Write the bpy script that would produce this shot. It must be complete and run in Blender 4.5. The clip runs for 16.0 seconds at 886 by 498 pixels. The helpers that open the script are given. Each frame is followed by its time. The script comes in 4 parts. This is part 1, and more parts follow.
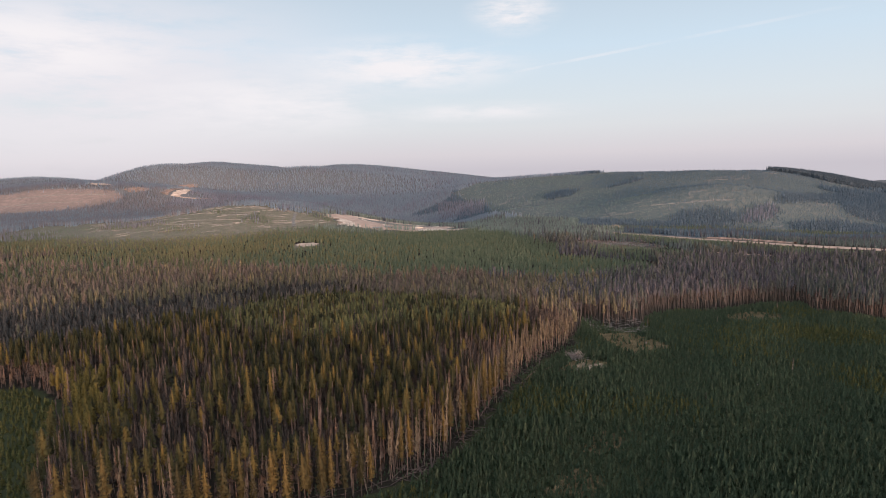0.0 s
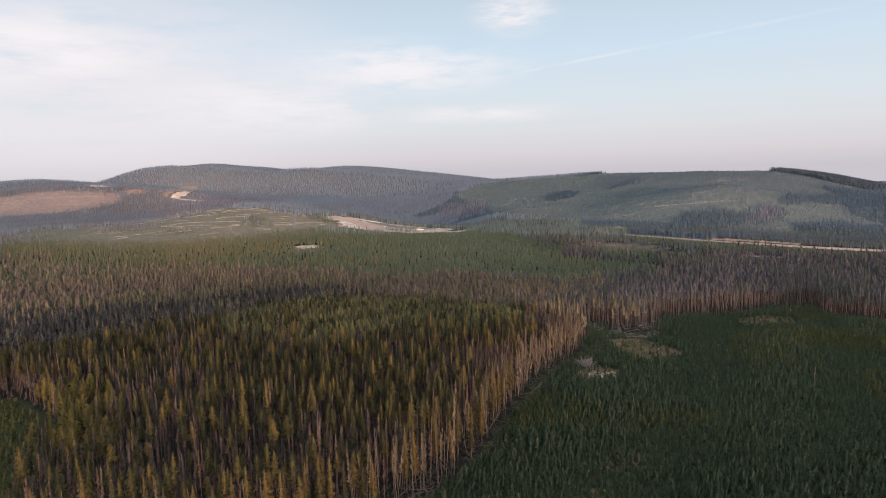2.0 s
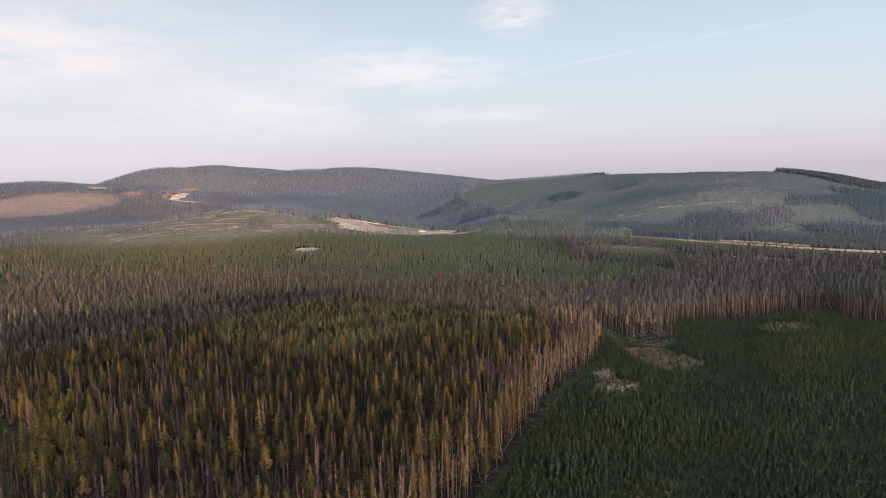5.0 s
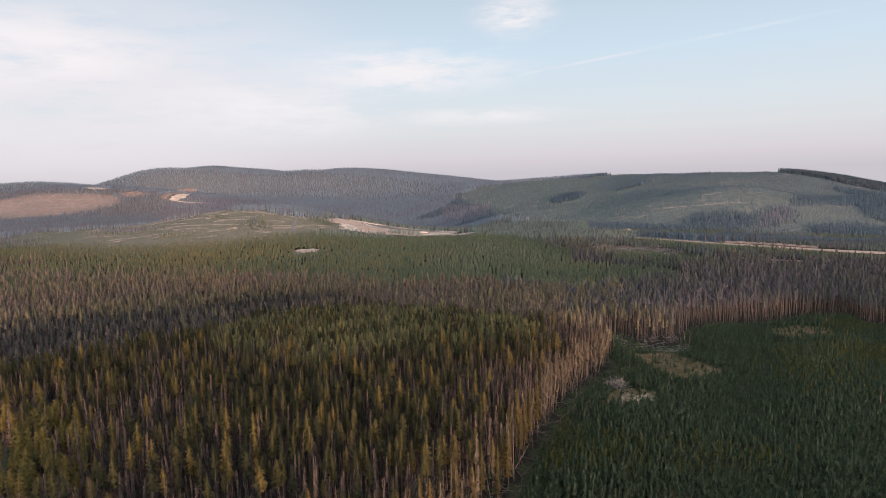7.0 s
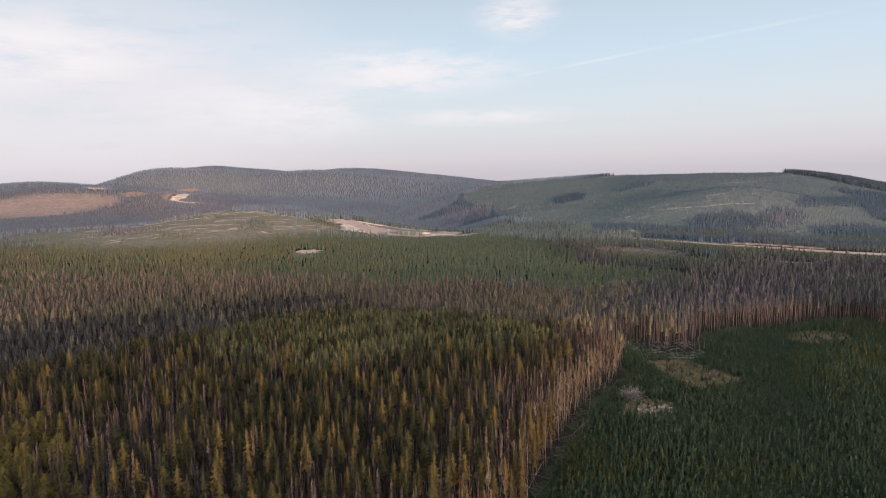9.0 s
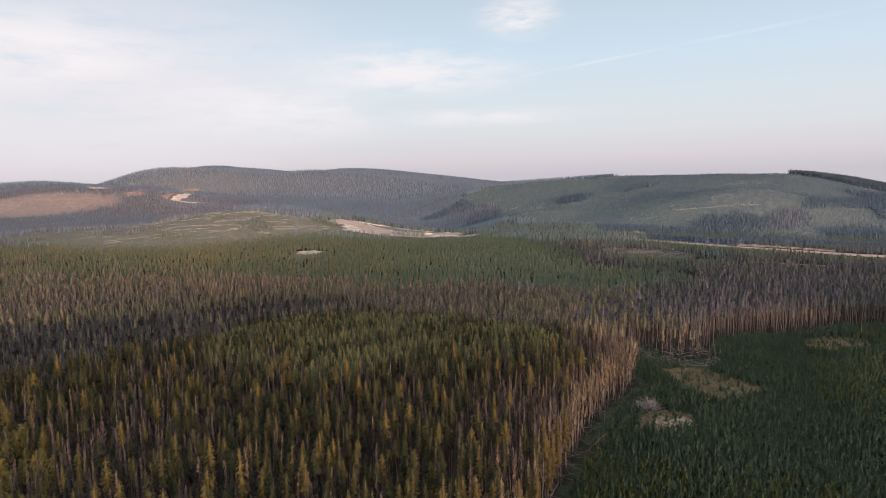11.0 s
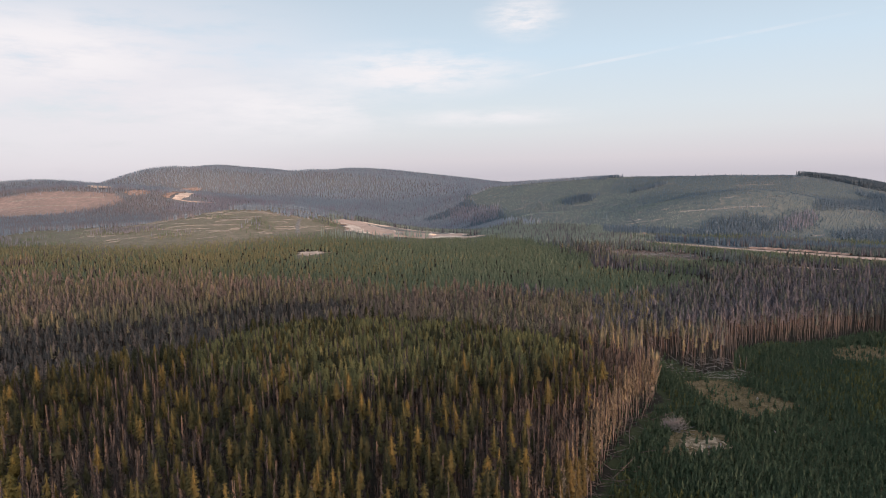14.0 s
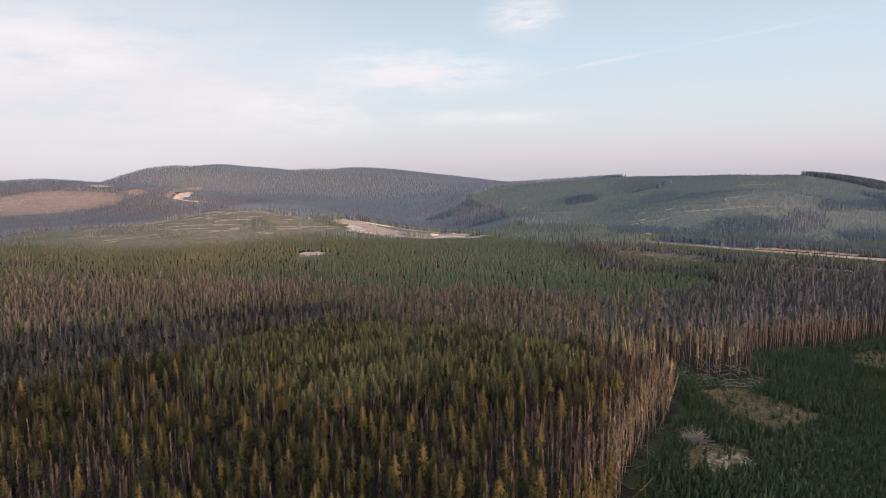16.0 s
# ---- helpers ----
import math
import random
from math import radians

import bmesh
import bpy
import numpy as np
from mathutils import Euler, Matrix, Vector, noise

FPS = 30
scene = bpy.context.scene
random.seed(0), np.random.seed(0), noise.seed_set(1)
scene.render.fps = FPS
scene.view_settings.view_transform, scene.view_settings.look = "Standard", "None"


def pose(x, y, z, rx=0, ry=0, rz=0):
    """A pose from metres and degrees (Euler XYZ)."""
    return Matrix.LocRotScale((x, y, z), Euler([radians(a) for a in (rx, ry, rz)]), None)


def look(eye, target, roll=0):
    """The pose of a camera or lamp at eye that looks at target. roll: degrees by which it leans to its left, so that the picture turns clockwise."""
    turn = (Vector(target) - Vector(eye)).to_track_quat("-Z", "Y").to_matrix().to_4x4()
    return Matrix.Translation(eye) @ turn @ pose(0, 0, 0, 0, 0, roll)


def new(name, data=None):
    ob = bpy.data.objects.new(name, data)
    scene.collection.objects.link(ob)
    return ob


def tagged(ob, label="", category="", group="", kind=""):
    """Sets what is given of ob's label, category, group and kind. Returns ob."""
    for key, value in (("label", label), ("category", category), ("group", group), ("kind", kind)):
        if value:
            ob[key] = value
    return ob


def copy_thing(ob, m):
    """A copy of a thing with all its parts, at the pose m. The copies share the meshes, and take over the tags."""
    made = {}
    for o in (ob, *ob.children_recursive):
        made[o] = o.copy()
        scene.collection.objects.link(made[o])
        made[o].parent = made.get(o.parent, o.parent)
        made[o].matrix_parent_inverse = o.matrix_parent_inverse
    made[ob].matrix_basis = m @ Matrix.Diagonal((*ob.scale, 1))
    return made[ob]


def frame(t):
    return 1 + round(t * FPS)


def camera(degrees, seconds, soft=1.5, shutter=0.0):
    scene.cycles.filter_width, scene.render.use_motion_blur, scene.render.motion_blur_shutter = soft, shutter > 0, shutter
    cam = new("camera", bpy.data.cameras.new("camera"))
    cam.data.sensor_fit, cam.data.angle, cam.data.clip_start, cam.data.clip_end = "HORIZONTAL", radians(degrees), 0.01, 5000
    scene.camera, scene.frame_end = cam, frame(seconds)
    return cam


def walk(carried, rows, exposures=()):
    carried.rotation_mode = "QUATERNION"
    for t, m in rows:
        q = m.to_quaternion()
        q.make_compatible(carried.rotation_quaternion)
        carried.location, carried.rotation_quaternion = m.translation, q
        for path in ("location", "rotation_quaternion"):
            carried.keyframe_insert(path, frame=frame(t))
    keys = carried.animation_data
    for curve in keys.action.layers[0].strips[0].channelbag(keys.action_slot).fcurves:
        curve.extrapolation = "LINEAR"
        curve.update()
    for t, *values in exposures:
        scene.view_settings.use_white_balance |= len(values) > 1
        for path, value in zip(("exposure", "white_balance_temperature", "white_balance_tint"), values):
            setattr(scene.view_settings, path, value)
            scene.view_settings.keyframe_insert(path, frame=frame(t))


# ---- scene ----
# The camera: a slow level flight forward over the stand, drifting a little to the left.
cam = camera(70, 16.0, soft=1.0)
ROWS = [
    (0, 0.00, 0.00, 95.00, 83.030, 1.384, 0.278),
    (1, -0.99, 6.26, 94.62, 83.114, 1.443, 0.304),
    (2, -2.00, 12.56, 94.26, 83.181, 1.491, 0.319),
    (3, -3.02, 18.88, 93.91, 83.235, 1.530, 0.331),
    (4, -4.06, 25.22, 93.58, 83.279, 1.560, 0.344),
    (5, -5.10, 31.58, 93.27, 83.316, 1.580, 0.364),
    (6, -6.15, 37.93, 92.98, 83.348, 1.587, 0.394),
    (7, -7.20, 44.29, 92.71, 83.376, 1.578, 0.436),
    (8, -8.25, 50.63, 92.46, 83.401, 1.553, 0.490),
    (9, -9.29, 56.95, 92.22, 83.425, 1.510, 0.557),
    (10, -10.32, 63.25, 92.00, 83.446, 1.449, 0.636),
    (11, -11.33, 69.51, 91.80, 83.465, 1.374, 0.723),
    (12, -12.33, 75.73, 91.61, 83.481, 1.289, 0.815),
    (13, -13.31, 81.90, 91.45, 83.491, 1.205, 0.908),
    (14, -14.27, 88.01, 91.30, 83.494, 1.133, 0.994),
    (15, -15.19, 94.06, 91.17, 83.489, 1.091, 1.069),
    (16, -16.09, 100.03, 91.06, 83.471, 1.101, 1.122),
]
walk(cam, [(t, pose(x, y, z, rx, ry, rz)) for t, x, y, z, rx, ry, rz in ROWS])

# ---- light: a low hazy sun behind the flight, a pale evening sky ----
SUN_TO = Vector((0.38, -0.92, 0.0)).normalized()
SUN_EL = radians(3.9)
sun_data = bpy.data.lights.new("sun", "SUN")
sun_data.energy, sun_data.angle, sun_data.color = 4.4, radians(4.0), (1.0, 0.57, 0.36)
sun = new("sun", sun_data)
sun_way = SUN_TO * math.cos(SUN_EL) + Vector((0, 0, math.sin(SUN_EL)))
sun.matrix_world = look(sun_way * 500, (0, 0, 0))


class Nodes:
    """Short-hand to wire node trees."""

    def __init__(self, tree):
        self.tree = tree
        tree.nodes.clear()

    def add(self, kind, inputs=(), **settings):
        n = self.tree.nodes.new(kind)
        for key, value in settings.items():
            setattr(n, key, value)
        for slot, value in dict(inputs).items():
            if isinstance(value, bpy.types.NodeSocket):
                self.tree.links.new(value, n.inputs[slot])
            else:
                n.inputs[slot].default_value = value
        return n

    def math(self, op, a, b=0.0, clamp=False):
        return self.add("ShaderNodeMath", {0: a, 1: b}, operation=op, use_clamp=clamp).outputs[0]

    def dot(self, v, d):
        return self.add("ShaderNodeVectorMath", {0: v, 1: d}, operation="DOT_PRODUCT").outputs["Value"]

    def span(self, v, lo, hi, a=0.0, b=1.0):
        return self.add("ShaderNodeMapRange", {0: v, 1: lo, 2: hi, 3: a, 4: b}, interpolation_type="SMOOTHSTEP").outputs[0]

    def mix(self, fac, a, b, blend="MIX"):
        n = self.add("ShaderNodeMix", data_type="RGBA", blend_type=blend)
        for slot, value in ((0, fac), (6, a), (7, b)):
            if isinstance(value, bpy.types.NodeSocket):
                self.tree.links.new(value, n.inputs[slot])
            else:
                n.inputs[slot].default_value = value if slot == 0 else (*value, 1.0)
        return n.outputs[2]

    def ramp(self, v, stops):
        n = self.add("ShaderNodeValToRGB", {0: v})
        e = n.color_ramp.elements
        while len(e) < len(stops):
            e.new(0.5)
        for one, (p, c) in zip(e, stops):
            one.position, one.color = p, (*c, 1.0)
        return n.outputs[0]

    def noise(self, vec, scale, detail=3.0, rough=0.55):
        return self.add("ShaderNodeTexNoise", {"Vector": vec, "Scale": scale, "Detail": detail, "Roughness": rough}).outputs["Fac"]


world = bpy.data.worlds.new("evening_sky")
scene.world = world
world.use_nodes = True
W = Nodes(world.node_tree)
way = W.add("ShaderNodeTexCoord").outputs["Generated"]
up = W.add("ShaderNodeSeparateXYZ", {0: way}).outputs[2]
nishita = W.add("ShaderNodeTexSky", sky_type="NISHITA", sun_disc=False, sun_elevation=SUN_EL,
                sun_rotation=math.atan2(SUN_TO.x, SUN_TO.y), dust_density=4.0).outputs[0]
clear = W.mix(1.0, nishita, (0.10, 0.10, 0.10), "MULTIPLY")
air = W.ramp(W.math("MULTIPLY", W.math("MAXIMUM", up, 0.0), 2.0), [
    (0.0, (0.545, 0.510, 0.560)), (0.05, (0.635, 0.595, 0.630)), (0.13, (0.660, 0.675, 0.705)), (0.20, (0.640, 0.695, 0.745)),
    (0.36, (0.56, 0.675, 0.785)), (0.7, (0.42, 0.49, 0.58)), (1.0, (0.36, 0.42, 0.50))])
heaven = W.mix(0.92, clear, air)
# clouds: a pale veil towards the left, thin streaks and a small bright tuft, all soft and torn
stretch = W.add("ShaderNodeMapping", {"Vector": way, "Scale": (1.0, 1.0, 4.5), "Rotation": (0.0, -0.05, 0.0)}).outputs[0]
fine = W.noise(stretch, 13.0, 6.0, 0.62)
torn = W.math("ADD", W.math("MULTIPLY", W.noise(stretch, 4.0, 6.0, 0.6), 0.62), W.math("MULTIPLY", fine, 0.38))


def puff(toward, inner, outer, lo, hi, flat=3.5):
    """A soft cloud round one direction; flat: how much wider than high it is."""
    d = Vector(toward).normalized()
    off = W.add("ShaderNodeVectorMath", {0: way, 1: d}, operation="SUBTRACT").outputs[0]
    wide = W.add("ShaderNodeVectorMath", {0: off, 1: (1.0, 1.0, flat)}, operation="MULTIPLY").outputs[0]
    dist = W.add("ShaderNodeVectorMath", {0: wide}, operation="LENGTH").outputs["Value"]
    core = W.span(dist, inner, outer, 1.0, 0.0)
    return W.math("MULTIPLY", core, W.span(torn, lo, hi))


veil = W.math("MULTIPLY", puff((-0.50, 0.85, 0.13), 0.05, 0.55, 0.22, 0.50, 2.6), 0.85)
bank = W.math("MULTIPLY", puff((-0.53, 0.83, 0.172), 0.03, 0.22, 0.36, 0.56, 3.2), 1.0)
streak = W.math("MULTIPLY", puff((-0.06, 0.985, 0.160), 0.04, 0.24, 0.38, 0.58, 4.5), 0.95)
low = W.math("MULTIPLY", puff((-0.25, 0.95, 0.105), 0.02, 0.32, 0.38, 0.62, 5.0), 0.8)
thin = W.math("MULTIPLY", puff((0.05, 0.99, 0.090), 0.01, 0.22, 0.36, 0.6, 11.0), 0.75)
tuft = W.math("MULTIPLY", puff((0.104, 0.966, 0.232), 0.01, 0.085, 0.25, 0.5, 2.0), W.span(fine, 0.25, 0.65))
cover = W.math("MAXIMUM", W.math("MAXIMUM", bank, W.math("MAXIMUM", streak, low)), W.math("MAXIMUM", thin, tuft), True)
# an old vapour trail: a narrow band round one great circle
line = W.math("ABSOLUTE", W.dot(way, (0.166, 0.128, -0.9778)))
along = W.dot(way, (1.0, 0.0, 0.0))
trail = W.math("MULTIPLY", W.span(line, 0.0008, 0.0032, 1.0, 0.0), W.math("MULTIPLY", W.span(along, -0.12, 0.02), W.span(along, 0.33, 0.52, 1.0, 0.25)))
trail = W.math("MULTIPLY", W.math("MULTIPLY", trail, W.span(fine, 0.3, 0.65)), 0.36)
heaven = W.mix(veil, heaven, (0.715, 0.680, 0.715))
heaven = W.mix(W.math("MAXIMUM", cover, trail), heaven, (0.775, 0.745, 0.765))
# the bright evening glow round the low sun, behind the flight
glow = W.math("POWER", W.span(W.dot(way, tuple(sun_way)), 0.0, 1.0), 1.6)
heaven = W.mix(glow, heaven, (1.9, 1.68, 1.56))
aureole = W.math("POWER", W.span(W.dot(way, tuple(sun_way)), 0.80, 1.0), 1.5)
heaven = W.mix(aureole, heaven, (3.3, 2.45, 1.95))
shine = W.add("ShaderNodeBackground", {"Color": heaven, "Strength": 1.0})
W.add("ShaderNodeOutputWorld", {0: shine.outputs[0]})
scene.view_settings.exposure = 0.25

# ---- materials ----


def material(name, build, rough=0.85, gloss=0.15, thin=0.0):
    m = bpy.data.materials.new(name)
    m.use_nodes = True
    N = Nodes(m.node_tree)
    bsdf = N.add("ShaderNodeBsdfPrincipled", {"Roughness": rough, "Specular IOR Level": gloss})
    color, height = build(N)
    if isinstance(color, tuple):
        bsdf.inputs["Base Color"].default_value = (*color, 1.0)
    else:
        m.node_tree.links.new(color, bsdf.inputs["Base Color"])
    if height is not None:
        bump = N.add("ShaderNodeBump", {"Height": height, "Strength": 0.6, "Distance": 0.4})
        m.node_tree.links.new(bump.outputs[0], bsdf.inputs["Normal"])
    out = bsdf.outputs[0]
    if thin:
        glow_through = N.add("ShaderNodeBsdfTranslucent", {"Color": color})
        out = N.add("ShaderNodeMixShader", {0: thin, 1: out, 2: glow_through.outputs[0]}).outputs[0]
    N.add("ShaderNodeOutputMaterial", {0: out})
    return m


def spot(N):
    return N.add("ShaderNodeNewGeometry").outputs["Position"]


def foliage(name, stops, thin=0.0):
    """Needles: the tone differs from tree to tree, and a little within each."""
    def build(N):
        tone = N.add("ShaderNodeAttribute", attribute_name="tone").outputs["Fac"]
        one = N.math("FRACT", N.math("ADD", tone, N.add("ShaderNodeObjectInfo").outputs["Random"]))
        color = N.ramp(one, stops)
        grain = N.noise(spot(N), 1.3, 3.0)
        return N.mix(1.0, color, N.ramp(grain, [(0.25, (0.70, 0.70, 0.70)), (0.75, (1.25, 1.25, 1.22))]), "MULTIPLY"), None
    return material(name, build, 0.8, 0.1, thin)


def wood(name, a, b):
    """Bare stems: weathered, streaked along the grain."""
    def build(N):
        tone = N.add("ShaderNodeAttribute", attribute_name="tone").outputs["Fac"]
        one = N.math("FRACT", N.math("ADD", tone, N.add("ShaderNodeObjectInfo").outputs["Random"]))
        long = N.add("ShaderNodeMapping", {"Vector": spot(N), "Scale": (1.0, 1.0, 0.15)}).outputs[0]
        grain = N.noise(long, 3.5, 4.0)
        color = N.mix(N.math("MULTIPLY", N.math("ADD", one, grain), 0.55, True), a, b)
        return color, None
    return material(name, build, 0.85, 0.1)


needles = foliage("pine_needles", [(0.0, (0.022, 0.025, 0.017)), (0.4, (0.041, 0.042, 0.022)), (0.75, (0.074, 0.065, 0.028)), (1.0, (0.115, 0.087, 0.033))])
# Lighter golden copy of pine_needles: sunlight put into the edge trees' colour.
sunlit_needles = foliage("edge_pine_needles", [(0.0, (0.041, 0.037, 0.021)), (0.5, (0.075, 0.060, 0.028)), (1.0, (0.132, 0.094, 0.038))])
aspen_green = foliage("yellow_green_needles", [(0.0, (0.079, 0.071, 0.027)), (1.0, (0.162, 0.126, 0.042))])
stand_green = foliage("dense_pine_needles", [(0.0, (0.071, 0.080, 0.044)), (0.6, (0.136, 0.134, 0.064)), (1.0, (0.216, 0.183, 0.081))])
young_green = foliage("young_pine_needles", [(0.0, (0.064, 0.099, 0.069)), (0.6, (0.078, 0.117, 0.079)), (1.0, (0.102, 0.133, 0.089))], 0.5)
gold_green = foliage("yellowish_young_needles", [(0.0, (0.080, 0.105, 0.053)), (1.0, (0.134, 0.140, 0.062))], 0.5)
# Darker spruce needles: the hollow's shade put into the colour.
shaded_green = foliage("blue_grey_spruce_needles", [(0.0, (0.054, 0.055, 0.058)), (0.6, (0.076, 0.072, 0.072)), (1.0, (0.108, 0.090, 0.083))])
# Darker and bluer than grey_dead_crowns: the eastern stand's shade put into the colour.
violet_twigs = foliage("violet_grey_dead_crowns", [(0.0, (0.099, 0.103, 0.133)), (0.5, (0.131, 0.133, 0.162)), (1.0, (0.172, 0.164, 0.190))], 0.35)
dull_green = foliage("dull_spruce_needles", [(0.0, (0.072, 0.085, 0.083)), (0.6, (0.100, 0.111, 0.103)), (1.0, (0.132, 0.135, 0.121))], 0.2)
# Slope and ridge woods: bluish distance haze put into the needles' colour.
hazed_slope_green = foliage("lower_slope_needles", [(0.0, (0.206, 0.276, 0.271)), (0.6, (0.242, 0.307, 0.298)), (1.0, (0.280, 0.334, 0.316))], 0.45)
hazed_ridge_spruce = foliage("ridge_spruce_needles", [(0.0, (0.084, 0.122, 0.166)), (1.0, (0.120, 0.158, 0.200))], 0.4)
# Hill woods: distance haze put into pale blue needles and strong translucency.
hazed_hill_green = foliage("hill_spruce_needles", [(0.0, (0.268, 0.348, 0.449)), (0.6, (0.297, 0.376, 0.477)), (1.0, (0.330, 0.405, 0.502))], 0.52)
# Valley pines paler than near ones: haze put into colour and translucency.
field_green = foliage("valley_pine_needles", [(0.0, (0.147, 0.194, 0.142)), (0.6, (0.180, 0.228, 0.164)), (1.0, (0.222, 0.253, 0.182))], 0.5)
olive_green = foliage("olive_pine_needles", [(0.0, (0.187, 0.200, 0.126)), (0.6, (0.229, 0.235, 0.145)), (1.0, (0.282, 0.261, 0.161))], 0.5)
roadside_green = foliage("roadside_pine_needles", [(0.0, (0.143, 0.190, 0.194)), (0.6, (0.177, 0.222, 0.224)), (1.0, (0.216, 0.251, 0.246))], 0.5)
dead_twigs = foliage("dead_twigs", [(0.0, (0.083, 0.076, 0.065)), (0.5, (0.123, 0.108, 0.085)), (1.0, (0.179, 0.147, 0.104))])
grey_twigs = foliage("grey_dead_crowns", [(0.0, (0.133, 0.115, 0.113)), (0.5, (0.171, 0.145, 0.134)), (1.0, (0.216, 0.177, 0.158))], 0.3)
# Far dead crowns, paler and bluer: distance haze put into the colour.
hazed_hill_grey = foliage("weathered_grey_crowns", [(0.0, (0.257, 0.280, 0.368)), (0.5, (0.280, 0.298, 0.385)), (1.0, (0.310, 0.320, 0.402))], 0.52)
hazed_snag = foliage("pinkish_dead_crowns", [(0.0, (0.241, 0.254, 0.306)), (0.5, (0.276, 0.285, 0.334)), (1.0, (0.316, 0.316, 0.356))], 0.5)
# Far-slope spruces, tinted pale blue in place of haze.
hazed_spruce = foliage("dark_spruce_needles", [(0.0, (0.124, 0.190, 0.262)), (0.6, (0.150, 0.216, 0.290)), (1.0, (0.180, 0.240, 0.310))], 0.5)
# Weathered grey, darkened further: the stand's inner shade put into the colour.
grey_wood = wood("weathered_grey_wood", (0.052, 0.045, 0.049), (0.195, 0.158, 0.152))
wall_wood = wood("brown_dead_stems", (0.050, 0.048, 0.050), (0.194, 0.167, 0.158))
# Darker than dead_twigs: shade between the crowns put into the twigs' colour.
shaded_twigs = foliage("old_grey_twigs", [(0.0, (0.050, 0.045, 0.050)), (0.5, (0.077, 0.067, 0.066)), (1.0, (0.128, 0.096, 0.080))])
mid_green = foliage("stand_pine_needles", [(0.0, (0.090, 0.090, 0.068)), (0.6, (0.141, 0.128, 0.088)), (1.0, (0.196, 0.161, 0.103))])
bark = wood("pine_bark", (0.049, 0.039, 0.038), (0.156, 0.115, 0.104))
bare_wood = wood("bare_dead_wood", (0.062, 0.053, 0.055), (0.218, 0.179, 0.160))
silver_wood = wood("silver_grey_wood", (0.126, 0.123, 0.129), (0.277, 0.262, 0.262))


def ground_look(N):
    p = spot(N)
    big, mid, small = N.noise(p, 0.012, 4.0), N.noise(p, 0.09, 4.0), N.noise(p, 0.9, 4.0)
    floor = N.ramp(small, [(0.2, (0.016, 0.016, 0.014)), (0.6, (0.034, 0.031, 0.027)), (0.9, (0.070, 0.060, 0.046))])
    # Far hillside plants: distance haze put into a bluish ramp.
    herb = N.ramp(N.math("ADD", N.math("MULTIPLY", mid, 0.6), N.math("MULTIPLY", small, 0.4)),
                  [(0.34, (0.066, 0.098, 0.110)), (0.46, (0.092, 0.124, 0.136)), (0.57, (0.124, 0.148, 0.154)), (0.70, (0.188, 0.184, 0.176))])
    straw = N.ramp(N.math("ADD", N.math("MULTIPLY", mid, 0.7), N.math("MULTIPLY", big, 0.3)),
                   [(0.32, (0.165, 0.150, 0.150)), (0.5, (0.218, 0.184, 0.181)), (0.68, (0.300, 0.246, 0.236))])
    hay = N.ramp(N.math("ADD", N.math("MULTIPLY", mid, 0.4), N.math("MULTIPLY", small, 0.6)),
                 [(0.34, (0.045, 0.044, 0.027)), (0.48, (0.115, 0.094, 0.058)), (0.66, (0.205, 0.164, 0.112))])
    turf = N.ramp(N.math("ADD", N.math("MULTIPLY", mid, 0.5), N.math("MULTIPLY", small, 0.5)),
                  [(0.3, (0.036, 0.047, 0.027)), (0.55, (0.048, 0.057, 0.032)), (0.8, (0.086, 0.084, 0.046))])
    edge = N.math("MULTIPLY", N.math("SUBTRACT", mid, 0.5), 0.7)

    def soft(attr):
        a = N.add("ShaderNodeAttribute", attribute_name=attr).outputs["Fac"]
        return N.span(N.math("ADD", a, edge), 0.3, 0.7)

    # Floor beyond 1060 m: distance haze put into a pale blue-grey.
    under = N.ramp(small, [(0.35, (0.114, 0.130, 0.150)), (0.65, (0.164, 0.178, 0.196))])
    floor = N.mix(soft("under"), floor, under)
    color = N.mix(soft("straw"), N.mix(soft("herb"), N.mix(soft("turf"), floor, turf), herb), straw)
    logged = N.ramp(N.math("ADD", N.math("MULTIPLY", mid, 0.5), N.math("MULTIPLY", small, 0.5)),
                    [(0.34, (0.118, 0.128, 0.102)), (0.48, (0.172, 0.170, 0.136)), (0.58, (0.218, 0.198, 0.164)), (0.70, (0.33, 0.282, 0.245))])
    color = N.mix(soft("hay"), N.mix(soft("logged"), color, logged), hay)
    return color, small


ground_mat = material("ground_cover", ground_look, 0.95, 0.05)


def earth(name, stops, scale=0.15):
    def build(N):
        p = spot(N)
        a, b = N.noise(p, scale, 5.0), N.noise(p, scale * 9, 3.0)
        return N.ramp(N.math("ADD", N.math("MULTIPLY", a, 0.7), N.math("MULTIPLY", b, 0.3)), stops), b
    return material(name, build, 0.95, 0.05)


sand_mat = earth("pale_sand", [(0.36, (0.28, 0.235, 0.205)), (0.5, (0.55, 0.48, 0.43)), (0.62, (0.74, 0.67, 0.61))], 0.05)
gravel_mat = earth("gravel_road", [(0.25, (0.32, 0.25, 0.22)), (0.7, (0.52, 0.42, 0.37))], 0.08)
red_mat = earth("red_bank_soil", [(0.38, (0.15, 0.118, 0.105)), (0.5, (0.27, 0.205, 0.18)), (0.62, (0.42, 0.325, 0.29))], 0.12)
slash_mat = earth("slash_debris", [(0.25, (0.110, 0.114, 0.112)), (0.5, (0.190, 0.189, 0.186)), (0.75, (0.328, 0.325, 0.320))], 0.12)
# Bluer copy of slash_debris: the warm sun's orange is countered in the colour.
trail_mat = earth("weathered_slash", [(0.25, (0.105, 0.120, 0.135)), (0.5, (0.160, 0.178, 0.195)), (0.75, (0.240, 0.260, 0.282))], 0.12)
